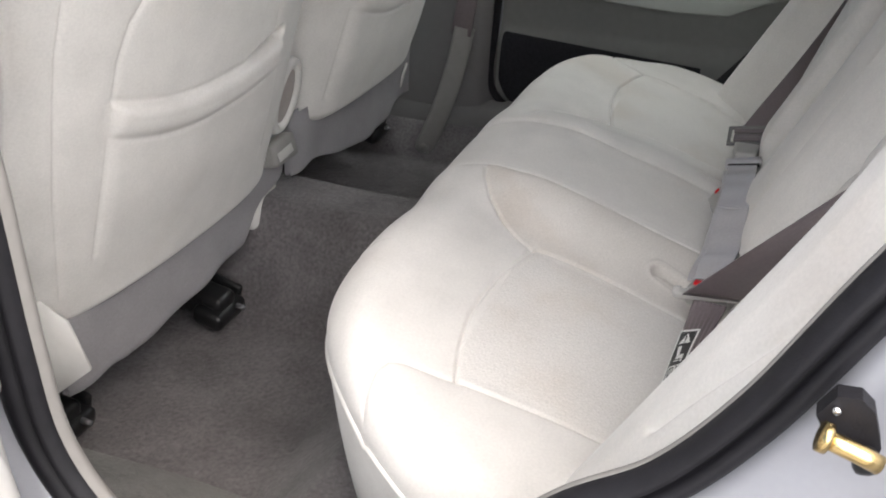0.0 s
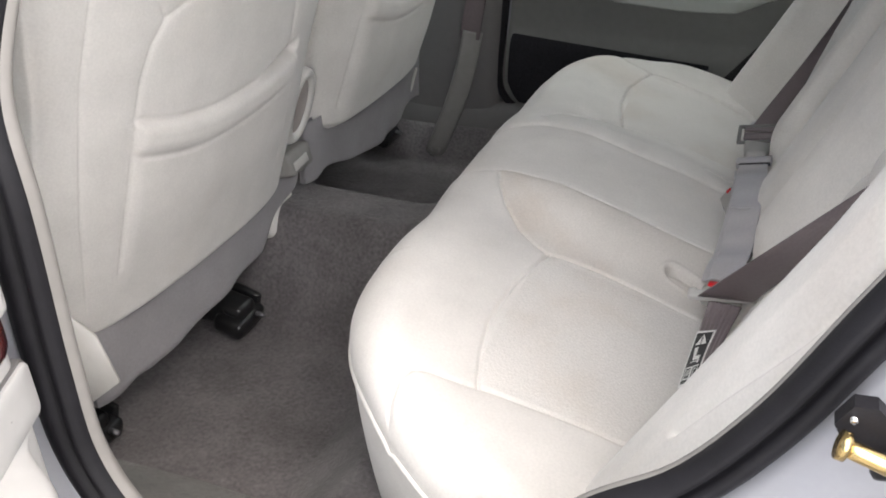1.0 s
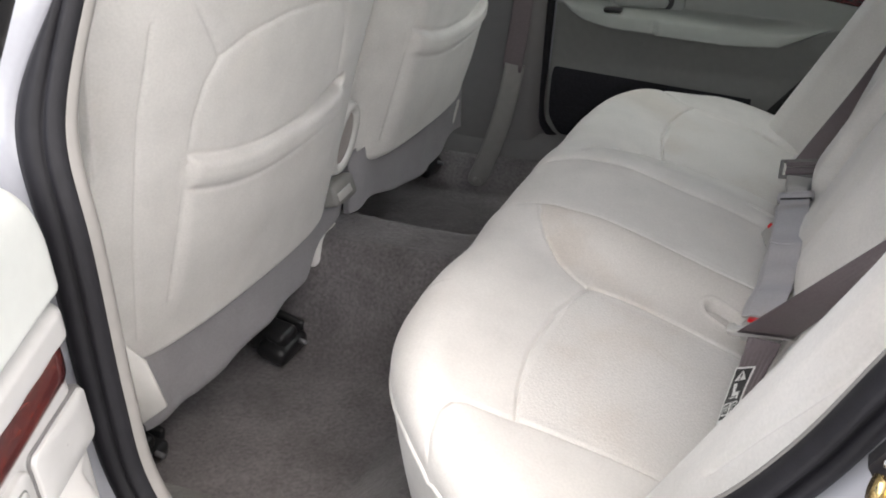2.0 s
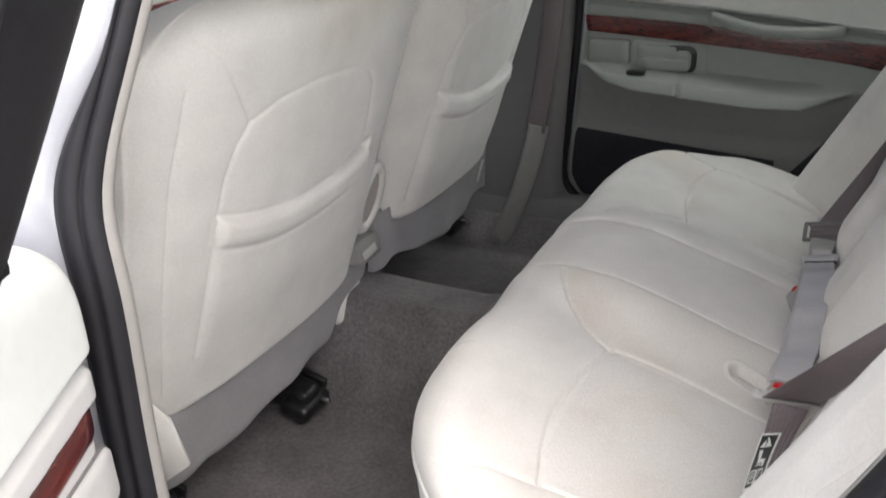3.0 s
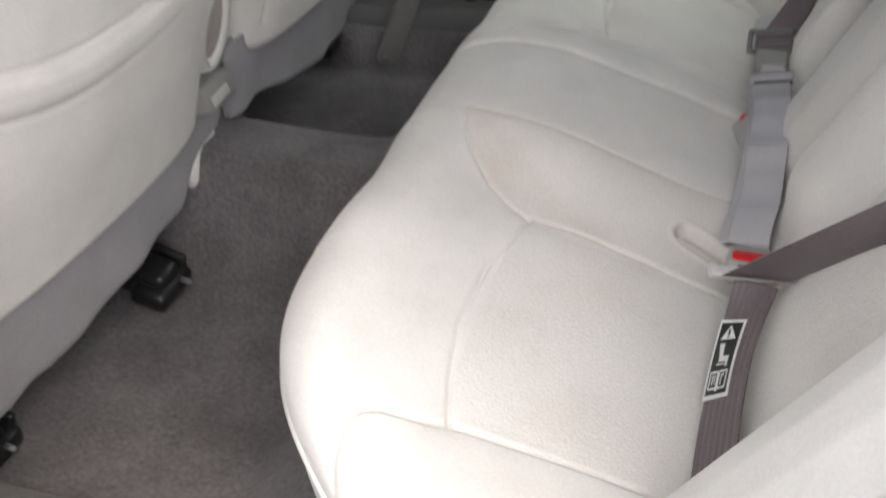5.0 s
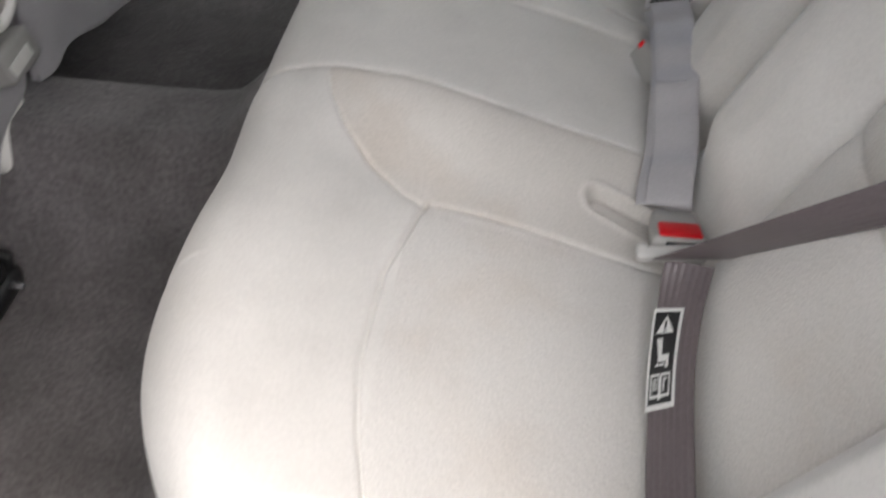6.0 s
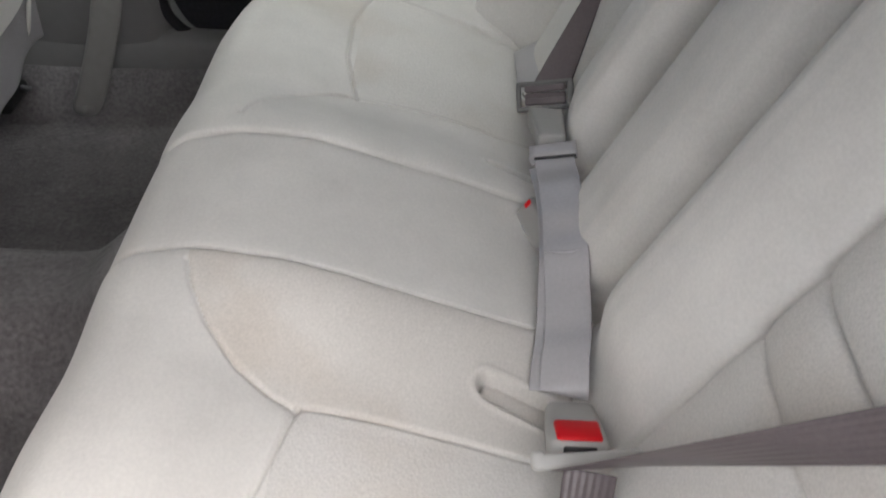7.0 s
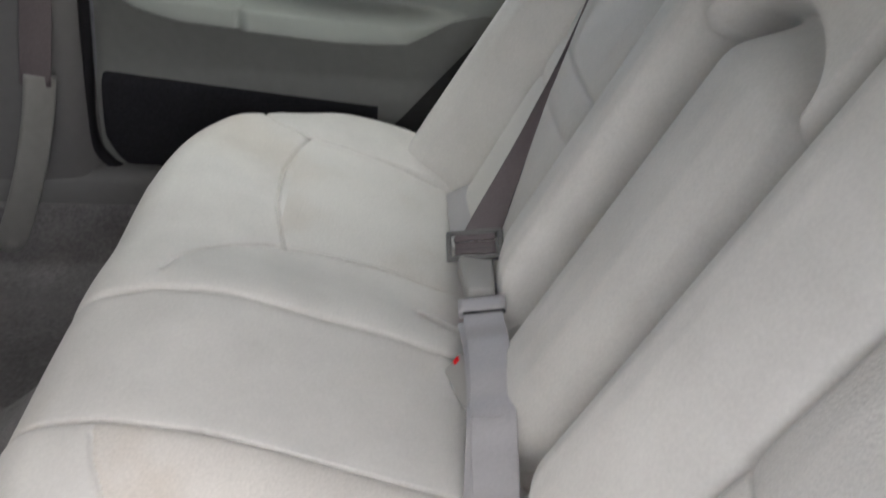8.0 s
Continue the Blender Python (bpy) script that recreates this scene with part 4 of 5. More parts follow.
def build_sill(side, name, label):
    t = thing(name, (-0.5, side * 0.72, 0.28), label, "car trim", kind="structure")
    prof = [(0.0, 0.0), (0.0, 0.07), (0.012, 0.082), (0.03, 0.088), (0.06, 0.088), (0.085, 0.084), (0.10, 0.07), (0.10, 0.0)]
    xs = np.linspace(-1.7, -0.16, 40)
    if side < 0:
        prof = [(-0.157, -0.03), (-0.152, -0.005), (-0.140, 0.008), (-0.10, 0.030), (-0.05, 0.058), (0.0, 0.078), (0.04, 0.092), (0.07, 0.085), (0.08, 0.0)]
    rows = np.array([[(x, side * (0.692 + a + (0.004 * math.sin(x * 13) if side < 0 else 0)), 0.325 + b) for a, b in prof] for x in xs])
    sheet("sill_cover", rows.transpose(1, 0, 2), M_sillcarpet if side < 0 else M_pillar, t)


build_sill(-1, "trim_1", "light grey carpeted door sill beside the footwell")
build_sill(1, "trim_2", "grey door sill cover along the carpet")


def build_roof():
    xs, ys = np.meshgrid(np.linspace(-1.15, 0.75, 30), np.linspace(-0.60, 0.60, 24), indexing="ij")
    z = 1.345 - 0.07 * (ys / 0.6) ** 4 - 0.03 * ((xs + 0.2) / 0.95) ** 4
    low = np.stack([xs, ys, z], -1)
    ob = sheet("ceiling", low, M_headliner)
    tagged(ob, "grey cloth car headliner", "headliner", kind="structure")
    top = sheet("roof", np.stack([xs * 1.02, ys * 1.06, z + 0.035], -1), M_paint)
    tagged(top, "silver-white painted car roof", "roof", kind="structure")


build_roof()


def build_shell():
    """The rest of the car that closes the cabin: dash, shelf, quarters and screens."""
    t = thing("car_body", (0, 0, 0.2), "silver-white sedan body shell round the cabin", "car body", kind="structure")
    for side in (-1, 1):
        # quarter panel inside, behind the seat wing, and the rear roof pillar
        us, zs = np.meshgrid(np.linspace(0, 1, 24), np.linspace(0.30, 1.30, 40), indexing="ij")
        start = np.interp(zs, [0.46, 0.52, 0.62, 0.705, 0.76, 0.83, 0.915, 1.02, 1.12, 1.22, 1.3], [-0.24, -0.16, -0.08, -0.01, 0.05, 0.095, 0.14, 0.20, 0.25, 0.25, 0.22]) + (0.05 if side > 0 else 0)
        xs = start + (0.9 - start) * us
        y = side_y(zs, 0.728) + 0 * xs
        sheet("quarter_trim", np.stack([xs, side * y, zs], -1), M_quarter, t)
        sheet("quarter_panel", np.stack([xs + 0.10, side * (side_y(zs, 0.94)), zs], -1), M_paint, t)
        sheet("underside", np.array([[(-1.9, side * 0.70, 0.24), (0.7, side * 0.70, 0.24)], [(-1.9, side * 0.93, 0.24), (0.7, side * 0.93, 0.24)], [(-1.9, side * 0.95, 0.42), (0.7, side * 0.95, 0.42)], [(-1.9, side * 0.80, 0.43), (0.7, side * 0.80, 0.43)]]), M_paint, t)
    bm = rbox((0.60, 1.34, 0.03), 0.01, 2, pose(0.70, 0, 1.04))
    part("parcel_shelf", bm, M_skirt, t)
    bm = rbox((0.03, 1.40, 0.70), 0.01, 2, pose(0.40, 0, 0.68, 0, 24, 0))
    part("bulkhead", bm, M_skirt, t)
    bm = rbox((0.36, 1.46, 0.32), 0.05, 3, pose(-1.80, 0, 0.84))
    part("dashboard", bm, M_trim, t)
    bm = rbox((0.01, 1.36, 0.020), 0.003, 2, pose(-1.618, 0, 0.880))
    part("dash_wood", bm, M_wood, t)
    bm = rbox((0.04, 1.5, 0.6), 0.01, 2, pose(-1.95, 0, 0.5))
    part("firewall", bm, M_carpet, t)
    g = np.array([[(-1.95, -0.70, 0.95), (-1.95, 0.70, 0.95)], [(-1.12, -0.56, 1.30), (-1.12, 0.56, 1.30)]])
    sheet("windscreen", g, M_glass, t).visible_shadow = True
    g = np.array([[(1.15, -0.66, 1.0), (1.15, 0.66, 1.0)], [(0.72, -0.54, 1.29), (0.72, 0.54, 1.29)]])
    sheet("rear_screen", g, M_glass, t).visible_shadow = True
    def loft(name, stations, mat):
        """A closed shell through (x, half width, bottom, top) stations with rounded corners."""
        rows = []
        for x, hw, z0, z1 in stations:
            ring = []
            for k in range(32):
                a = 2 * math.pi * k / 32
                c, q = math.cos(a), math.sin(a)
                ring.append((x, hw * np.sign(c) * abs(c) ** 0.35, (z0 + z1) / 2 + (z1 - z0) / 2 * np.sign(q) * abs(q) ** 0.35))
            rows.append(ring)
        return sheet(name, np.array(rows).transpose(1, 0, 2), mat, t, wrap=True, caps=True)

    loft("bonnet", [(-3.15, 0.70, 0.45, 0.66), (-3.08, 0.84, 0.36, 0.74), (-2.85, 0.90, 0.32, 0.80), (-2.4, 0.93, 0.30, 0.86), (-1.98, 0.94, 0.30, 0.93)], M_paint)
    loft("boot", [(0.86, 0.93, 0.30, 0.975), (1.4, 0.92, 0.32, 0.96), (1.85, 0.88, 0.36, 0.92), (2.0, 0.80, 0.45, 0.80)], M_paint)
    return t


CAR_BODY = build_shell()

# ---- front seat fittings ----


def build_seat_fittings(seat, yc, side):
    """Track covers, side valance and inner armrest of one front seat; side: outward direction."""
    for dy, dx, dz in ((-0.232, -0.032, 0), (0.101, 0.010, 0.003)) if side < 0 else ((0.30, -0.075, 0.025),):
        bm = bmesh.new()
        rbox((0.13, 0.052, 0.052), 0.012, 3, pose(-0.865 + dx, yc + dy, 0.326 + dz, 0, 10, 0), bm)
        rbox((0.060, 0.086, 0.034), 0.012, 3, pose(-0.822 + dx, yc + dy, 0.308 + dz, 0, 14, 0), bm)
        rbox((0.075, 0.012, 0.050), 0.005, 2, pose(-0.840 + dx, yc + dy + 0.040, 0.322 + dz, 0, 16, 0), bm)
        rbox((0.030, 0.030, 0.014), 0.005, 2, pose(-0.822 + dx, yc + dy - 0.012, 0.331 + dz, 0, 14, 0), bm)
        cover = part("track_cover", bm, M_black, seat, "black plastic seat track cover")
        strip("bolt", [(-0.79 + dx, yc + dy + 0.008, 0.318 + dz), (-0.774 + dx, yc + dy + 0.008, 0.316 + dz)], 0.009, 0.009, M_rim, cover, up=(0, 0, 1), n=8)
        bm = rbox((0.55, 0.03, 0.03), 0.004, 2, pose(-1.12 + min(dx, 0), yc + dy, 0.31 + dz))
        part("track_rail", bm, M_black, seat)
    # outer valance: a wedge of cream vinyl with a hemmed lower edge
    yv = yc + side * (0.280 if side < 0 else 0.262)
    prof = [(-1.2, 0.34), (-0.88, 0.345), (-0.80, 0.407), (-0.718, 0.477), (-0.738, 0.546), (-0.80, 0.58), (-1.2, 0.58)]
    bm = bmesh.new()
    a = [bm.verts.new((x, yv, z)) for x, z in prof]
    b = [bm.verts.new((x, yv - side * 0.007, z)) for x, z in prof]
    bm.faces.new(a)
    bm.faces.new(b[::-1])
    for i in range(len(prof)):
        j = (i + 1) % len(prof)
        bm.faces.new((a[i], b[i], b[j], a[j]))
    bmesh.ops.recalc_face_normals(bm, faces=bm.faces)
    bmesh.ops.bevel(bm, geom=bm.edges[:], offset=0.002, segments=2, affect="EDGES")
    if side < 0:
        part("side_valance", bm, M_vinyl, seat, "cream vinyl side valance")
    else:
        bm.free()
        strip("skirt_strap", [(-0.775, yc + 0.248, 0.535), (-0.80, yc + 0.252, 0.455)], 0.012, 0.004, M_vinyl, seat, "cream strap end", up=(1, 0, 0), n=8, power=5)
    bm = bmesh.new()
    rbox((0.018, 0.36, 0.13), 0.008, 2, pose(-0.92, yc, 0.47), bm)
    part("seat_pan", bm, M_black, seat)
    if side > 0:
        return
    # inner folding armrest with a welted end face
    ya, za = 0.018, 0.643
    oval = [(ya + 0.033 * math.cos(a), za + 0.062 * math.sin(a)) for a in np.linspace(0, 2 * math.pi, 40, endpoint=False)]
    ring = np.array([(-0.772 + 0.33 * (z - za), y, z) for y, z in oval])
    arm = strip("armrest", ring, 0.022, 0.045, M_vinyl, seat, "cream vinyl inner armrest", up=(1, 0, 0), closed=True, n=14, power=2.6)
    k = np.linspace(0.02, 1, 8)
    cen = ring.mean(0)
    face = np.array([cen + (ring - cen) * f * 0.80 + np.array([0.016 + 0.004 * (1 - f * f), 0, 0]) for f in k])
    sheet("armrest_face", np.concatenate([face, face[:, :1]], 1), M_face, arm, "mauve grey cloth end face")
    hinge = part("hinge_cover", rbox((0.09, 0.074, 0.044), 0.009, 3, pose(-0.792, -0.006, 0.546, 0, -14, 0)), M_sleeve, seat, "grey plastic hinge cover")
    part("hinge_plate", rbox((0.003, 0.046, 0.015), 0.001, 2, pose(-0.7475, -0.012, 0.553, 4, -14, 0)), M_pillar_light, hinge)


M_face = shader("mauve_cloth", (0.36, 0.32, 0.30), 0.9, noise_scale=90, noise_amt=0.05, bump=0.3, bump_scale=700, sheen=0.2, spec=0.15)
build_seat_fittings(SEATS["driver_seat"], -0.272, -1)
build_seat_fittings(SEATS["passenger_seat"], 0.318, 1)

bm = rbox((0.032, 0.105, 0.058), 0.0155, 5, pose(-0.808, -0.016, 0.440, 32, -8, 0))
part("buckle_boot", bm, M_vinyl, SEATS["driver_seat"], "pale plastic buckle boot")


def build_sleeve():
    """Front belt anchor sleeve hanging from the far centre pillar, with its webbing above."""
    t = thing("front_seat_belt", (-0.70, 0.66, 0.30), "mauve-grey front seat belt with sleeve on the pillar", "seat belt")
    path = spline([(-0.672, 0.672, 0.60), (-0.684, 0.660, 0.53), (-0.706, 0.640, 0.44), (-0.738, 0.622, 0.35), (-0.762, 0.612, 0.300)], 30)
    rows = sweep(path, round_profile(0.050, 0.014, 14, 4), up=(0.55, -0.75, 0.2))
    w = np.ones(len(path))
    w[-6:] = np.sqrt(np.clip(1 - np.linspace(0, 0.97, 6) ** 2, 0, 1))
    rows = path[:, None, :] + (rows - path[:, None, :]) * w[:, None, None]
    sleeve = sheet("sleeve", rows.transpose(1, 0, 2), M_sleeve, t, "grey plastic anchor sleeve", wrap=True, caps=True)
    n = np.array([0.55, -0.75, 0.2])
    n = n / np.linalg.norm(n)
    c = path[-4] + n * 0.004
    strip("bolt_cap", [c, c + n * 0.005], 0.022, 0.022, M_sleeve, sleeve, up=(0, 0, 1), n=14)
    web = [(-0.680, 0.666, 0.585), (-0.656, 0.680, 0.75), (-0.636, 0.686, 0.95), (-0.640, 0.665, 1.06), (-0.645, 0.61, 1.18)]
    strip("webbing", spline(web, 30), 0.047, 0.0025, M_belt, t, up=(0.2, -1, 0), n=8, power=6)
    bm = bmesh.new()
    m = pose(-0.650, 0.632, 1.085, -26, 0, 0)
    rbox((0.062, 0.014, 0.030), 0.006, 3, m, bm)
    rbox((0.050, 0.018, 0.016), 0.005, 2, m @ pose(0, 0, -0.020), bm)
    tongue = part("tongue_grip", bm, M_pillar, t, "mauve-grey plastic tongue grip")
    bm = bmesh.new()
    for dx in (-0.0095, 0.0095):
        rbox((0.007, 0.003, 0.044), 0.001, 2, m @ pose(dx, -0.002, -0.044), bm)
    for dz in (-0.030, -0.064):
        rbox((0.026, 0.003, 0.009), 0.001, 2, m @ pose(0, -0.002, dz), bm)
    part("tongue", bm, M_chrome, tongue, "slotted metal tongue")


build_sleeve()

# ---- rear seat belts ----


def ribbon(name, pts, ups, w, mat, parent, label="", n=70, thick=0.0016, ribs=0.0):
    p = spline(pts, n)
    u = spline(ups, n)
    e = np.linspace(-0.5, 0.5, 37)
    rib = ribs * np.cos(e * 2 * math.pi * 7)
    prof = [(w * a, thick / 2 + b) for a, b in zip(e, rib)] + [(w * a, -thick / 2 + b) for a, b in zip(e[::-1], rib[::-1])]
    rows = sweep(p, prof, up=u)
    return sheet(name, rows.transpose(1, 0, 2), mat, parent, label, wrap=True, caps=True)


def build_outer_belt(side, label):
    """Lap and shoulder belt latched at the inner buckle; side -1 is the near seat."""
    t = thing("rear_seat_belt", (0, side * 0.30, 0.55), label, "seat belt", "outer rear seat belts")
    f = lambda x, y, z: (x, side * y, z)
    lap = [f(-0.022, 0.66, 0.530), f(-0.024, 0.56, 0.545), f(-0.024, 0.46, 0.556), f(-0.020, 0.38, 0.565), f(-0.012, 0.32, 0.578), f(-0.006, 0.290, 0.594)]
    upl = [f(-0.65, 0, 0.75)] * 4 + [f(-0.5, 0.25, 0.8), f(-0.25, 0.55, 0.8)]
    lap_ob = None if side > 0 else ribbon("lap_webbing", lap, upl, 0.040, M_belt, t, "mauve-grey woven webbing", ribs=0.0004)
    # shoulder run: two edges that turn over between the latch and the backrest
    zs = np.linspace(0.602, 1.10, 60)
    k = (zs - 0.6) / 0.2
    a = np.stack([-0.038 + 0.131 * k, 0.296 + 0.094 * k, zs], 1)
    b = np.stack([0.024 + 0.085 * k, 0.288 + 0.134 * k, zs], 1)
    if side > 0:
        a = a + (b - a) * (0.3 + 0.45 * smooth01(k / 1.1))[:, None]
        for q in (a, b):
            q[:, 1] -= 0.032 * np.clip(1 - k * 1.5, 0, 1)
    rows = []
    for c in np.linspace(0, 1, 37):
        q = a + (b - a) * c
        q[:, 0] -= 0.0003 * math.cos(c * 2 * math.pi * 7)
        q[:, 0] = np.minimum(q[:, 0], back_plane(q[:, 2]) - back_forward(q[:, 1], q[:, 2]) - 0.003)
        rows.append(q)
    rows = np.array(rows)
    rows = np.concatenate([rows, rows[::-1] + np.array([-0.0014, 0.0, 0.0008])])
    rows[..., 1] *= side
    sheet("shoulder_webbing", rows, M_belt, t, "mauve-grey woven webbing", wrap=True, caps=True)
    # latch plate
    bm = bmesh.new()
    m = pose(-0.008, side * 0.284, 0.600, 18, -6, 3) if side < 0 else pose(-0.006, 0.262, 0.606, 26, -10, -3)
    rbox((0.082 if side < 0 else 0.070, 0.012 if side < 0 else 0.006, 0.010 if side < 0 else 0.007), 0.003, 3, m, bm)
    if side > 0:
        rbox((0.006, 0.040, 0.006), 0.002, 2, m @ pose(-0.032, -0.018, 0), bm)
        rbox((0.008, 0.040, 0.006), 0.002, 2, m @ pose(0.031, -0.018, 0), bm)
        rbox((0.070, 0.006, 0.006), 0.002, 2, m @ pose(0, -0.036, 0), bm)
    else:
        rbox((0.012, 0.015, 0.011), 0.004, 2, m @ pose(-0.037, 0.002, 0), bm)
    if side > 0:
        fold = bmesh.new()
        for dy, dz in ((-0.008, 0.001), (-0.017, -0.002), (-0.026, 0.0)):
            rbox((0.050, 0.009, 0.005), 0.002, 2, m @ pose(0, dy, dz), fold)
        part("folded_webbing", fold, M_belt, t)
        # the lap run lies flat behind the latch with the end of its printed tag in view
        p = [(-0.006, 0.262, 0.590), (-0.008, 0.30, 0.570), (-0.008, 0.35, 0.552), (-0.008, 0.42, 0.540), (-0.008, 0.50, 0.530)]
        run = ribbon("lap_webbing", p, [(-0.5, 0, 0.85)] * 5, 0.044, M_belt_grey, t, "pale grey side of the lap webbing", n=40)
        lie = sweep(spline(p, 40), [(-0.021, 0.0018), (0.003, 0.0018)], up=(-0.5, 0, 0.85))
        sheet("warning_tag", lie[9:19], M_tagpale, run)
        sheet("tag_field", sweep(spline(p, 40), [(-0.019, 0.0023), (0.001, 0.0023)], up=(-0.5, 0, 0.85))[10:18], M_black, run)
        for k in range(3):
            sheet("tag_mark", sweep(spline(p, 40), [(-0.016 + 0.006 * k, 0.0028), (-0.012 + 0.006 * k, 0.0028)], up=(-0.5, 0, 0.85))[11:17 - k], M_tagpale, run)
    part("latch_plate", bm, M_pillar_light if side < 0 else M_pillar, t, "grey plastic latch plate")
    if side > 0:
        return t
    # warning tag: black label with a pale border and pictogram bars
    p = spline(lap, 600)
    u = spline(upl, 600)
    seg = (np.abs(p[:, 1]) > 0.325) & (np.abs(p[:, 1]) < 0.412)
    q, w = p[seg], u[seg]
    s0 = -0.0215 if side < 0 else -0.0045
    def lay(name, lo, hi, a, b, h, mat, parent):
        k = len(q)
        i, j = int(a * (k - 1)), max(int(b * (k - 1)), int(a * (k - 1)) + 1)
        rows = sweep(q, [(s0 + 0.026 * lo, h), (s0 + 0.026 * hi, h)], up=w)[i:j + 1]
        return sheet(name, rows, mat, parent)
    lay("warning_tag", 0, 1, 0, 1, 0.0016, M_tagpale, lap_ob)
    for lo, hi, a, b, mat in ((0.09, 0.91, 0.05, 0.95, M_black),):
        lay("tag_field", lo, hi, a, b, 0.0021, mat, lap_ob)
    # a triangle with a bar in it, a seat and an open book, in pale print
    for k in range(16):
        f = (k + 0.5) / 16
        lay("tag_mark", 0.5 - 0.30 * f, 0.5 + 0.30 * f, 0.905 - 0.20 * (k + 1) / 16, 0.905 - 0.20 * k / 16, 0.0026, M_tagpale, lap_ob)
    lay("tag_mark", 0.46, 0.54, 0.755, 0.845, 0.0030, M_black, lap_ob)
    lay("tag_mark", 0.46, 0.54, 0.72, 0.74, 0.0030, M_black, lap_ob)
    for k in range(12):
        f = k / 11
        lay("tag_mark", 0.26 + 0.10 * f, 0.46 + 0.04 * f, 0.655 - 0.17 * f - 0.016, 0.655 - 0.17 * f, 0.0026, M_tagpale, lap_ob)
    for lo, hi, a, b in ((0.36, 0.74, 0.42, 0.49), (0.64, 0.74, 0.36, 0.42), (0.30, 0.60, 0.385, 0.40), (0.16, 0.48, 0.10, 0.125), (0.52, 0.84, 0.10, 0.125), (0.16, 0.48, 0.29, 0.315), (0.52, 0.84, 0.29, 0.315),
                         (0.16, 0.21, 0.10, 0.31), (0.79, 0.84, 0.10, 0.31), (0.45, 0.55, 0.08, 0.295), (0.27, 0.32, 0.16, 0.27), (0.36, 0.40, 0.16, 0.27), (0.61, 0.65, 0.14, 0.27), (0.65, 0.73, 0.245, 0.27)):
        lay("tag_mark", lo, hi, a, b, 0.0026, M_tagpale, lap_ob)
    return t


M_tagpale = shader("pale_print", (0.7, 0.7, 0.68), 0.6, noise_amt=0.02, big_amt=0.02)
build_outer_belt(-1, "mauve-grey rear belt latched, black warning tag on webbing")
build_outer_belt(1, "mauve-grey rear belt latched beside the far seat")


def build_buckle(name, x, y, z, turn, label, tip=-22, over=0, slim=1.0):
    t = thing(name, (x, y, z - 0.03), label, "buckle", "rear belt buckles")
    m = pose(x, y, z, tip, over, turn)
    bm = bmesh.new()
    rbox((0.049 * slim, 0.068 / slim ** 2, 0.026 * slim), 0.007 if slim == 1 else 0.004, 3, m, bm)
    for v in bm.verts:
        q = m.inverted() @ v.co
        q.x *= 1 - 0.20 * max(0.0, q.y / 0.034)
        v.co = m @ q
    part("housing", bm, M_bucklegrey, t, "grey plastic housing")
    bm = bmesh.new()
    rbox((0.0365 * slim, 0.028, 0.006), 0.003, 2, m @ pose(0, -0.0165, 0.0125 * slim), bm)
    part("release_button", bm, M_red, t, "bright red release button")
    bm = bmesh.new()
    rbox((0.026, 0.004, 0.010), 0.001, 1, m @ pose(0, -0.0335, 0.004), bm)
    part("tongue_slot", bm, M_black, t)


M_bucklegrey = shader("warm_grey_plastic", (0.36, 0.35, 0.335), 0.45, noise_amt=0.03, big_amt=0.04, bump=0.2, bump_scale=900)
build_buckle("belt_buckle", -0.012, -0.243, 0.577, 0, "grey buckle with red button latched into cushion crease")
build_buckle("belt_buckle", -0.005, 0.184, 0.590, 180, "flat grey buckle back beside the far seat", tip=-12, over=180, slim=0.86)


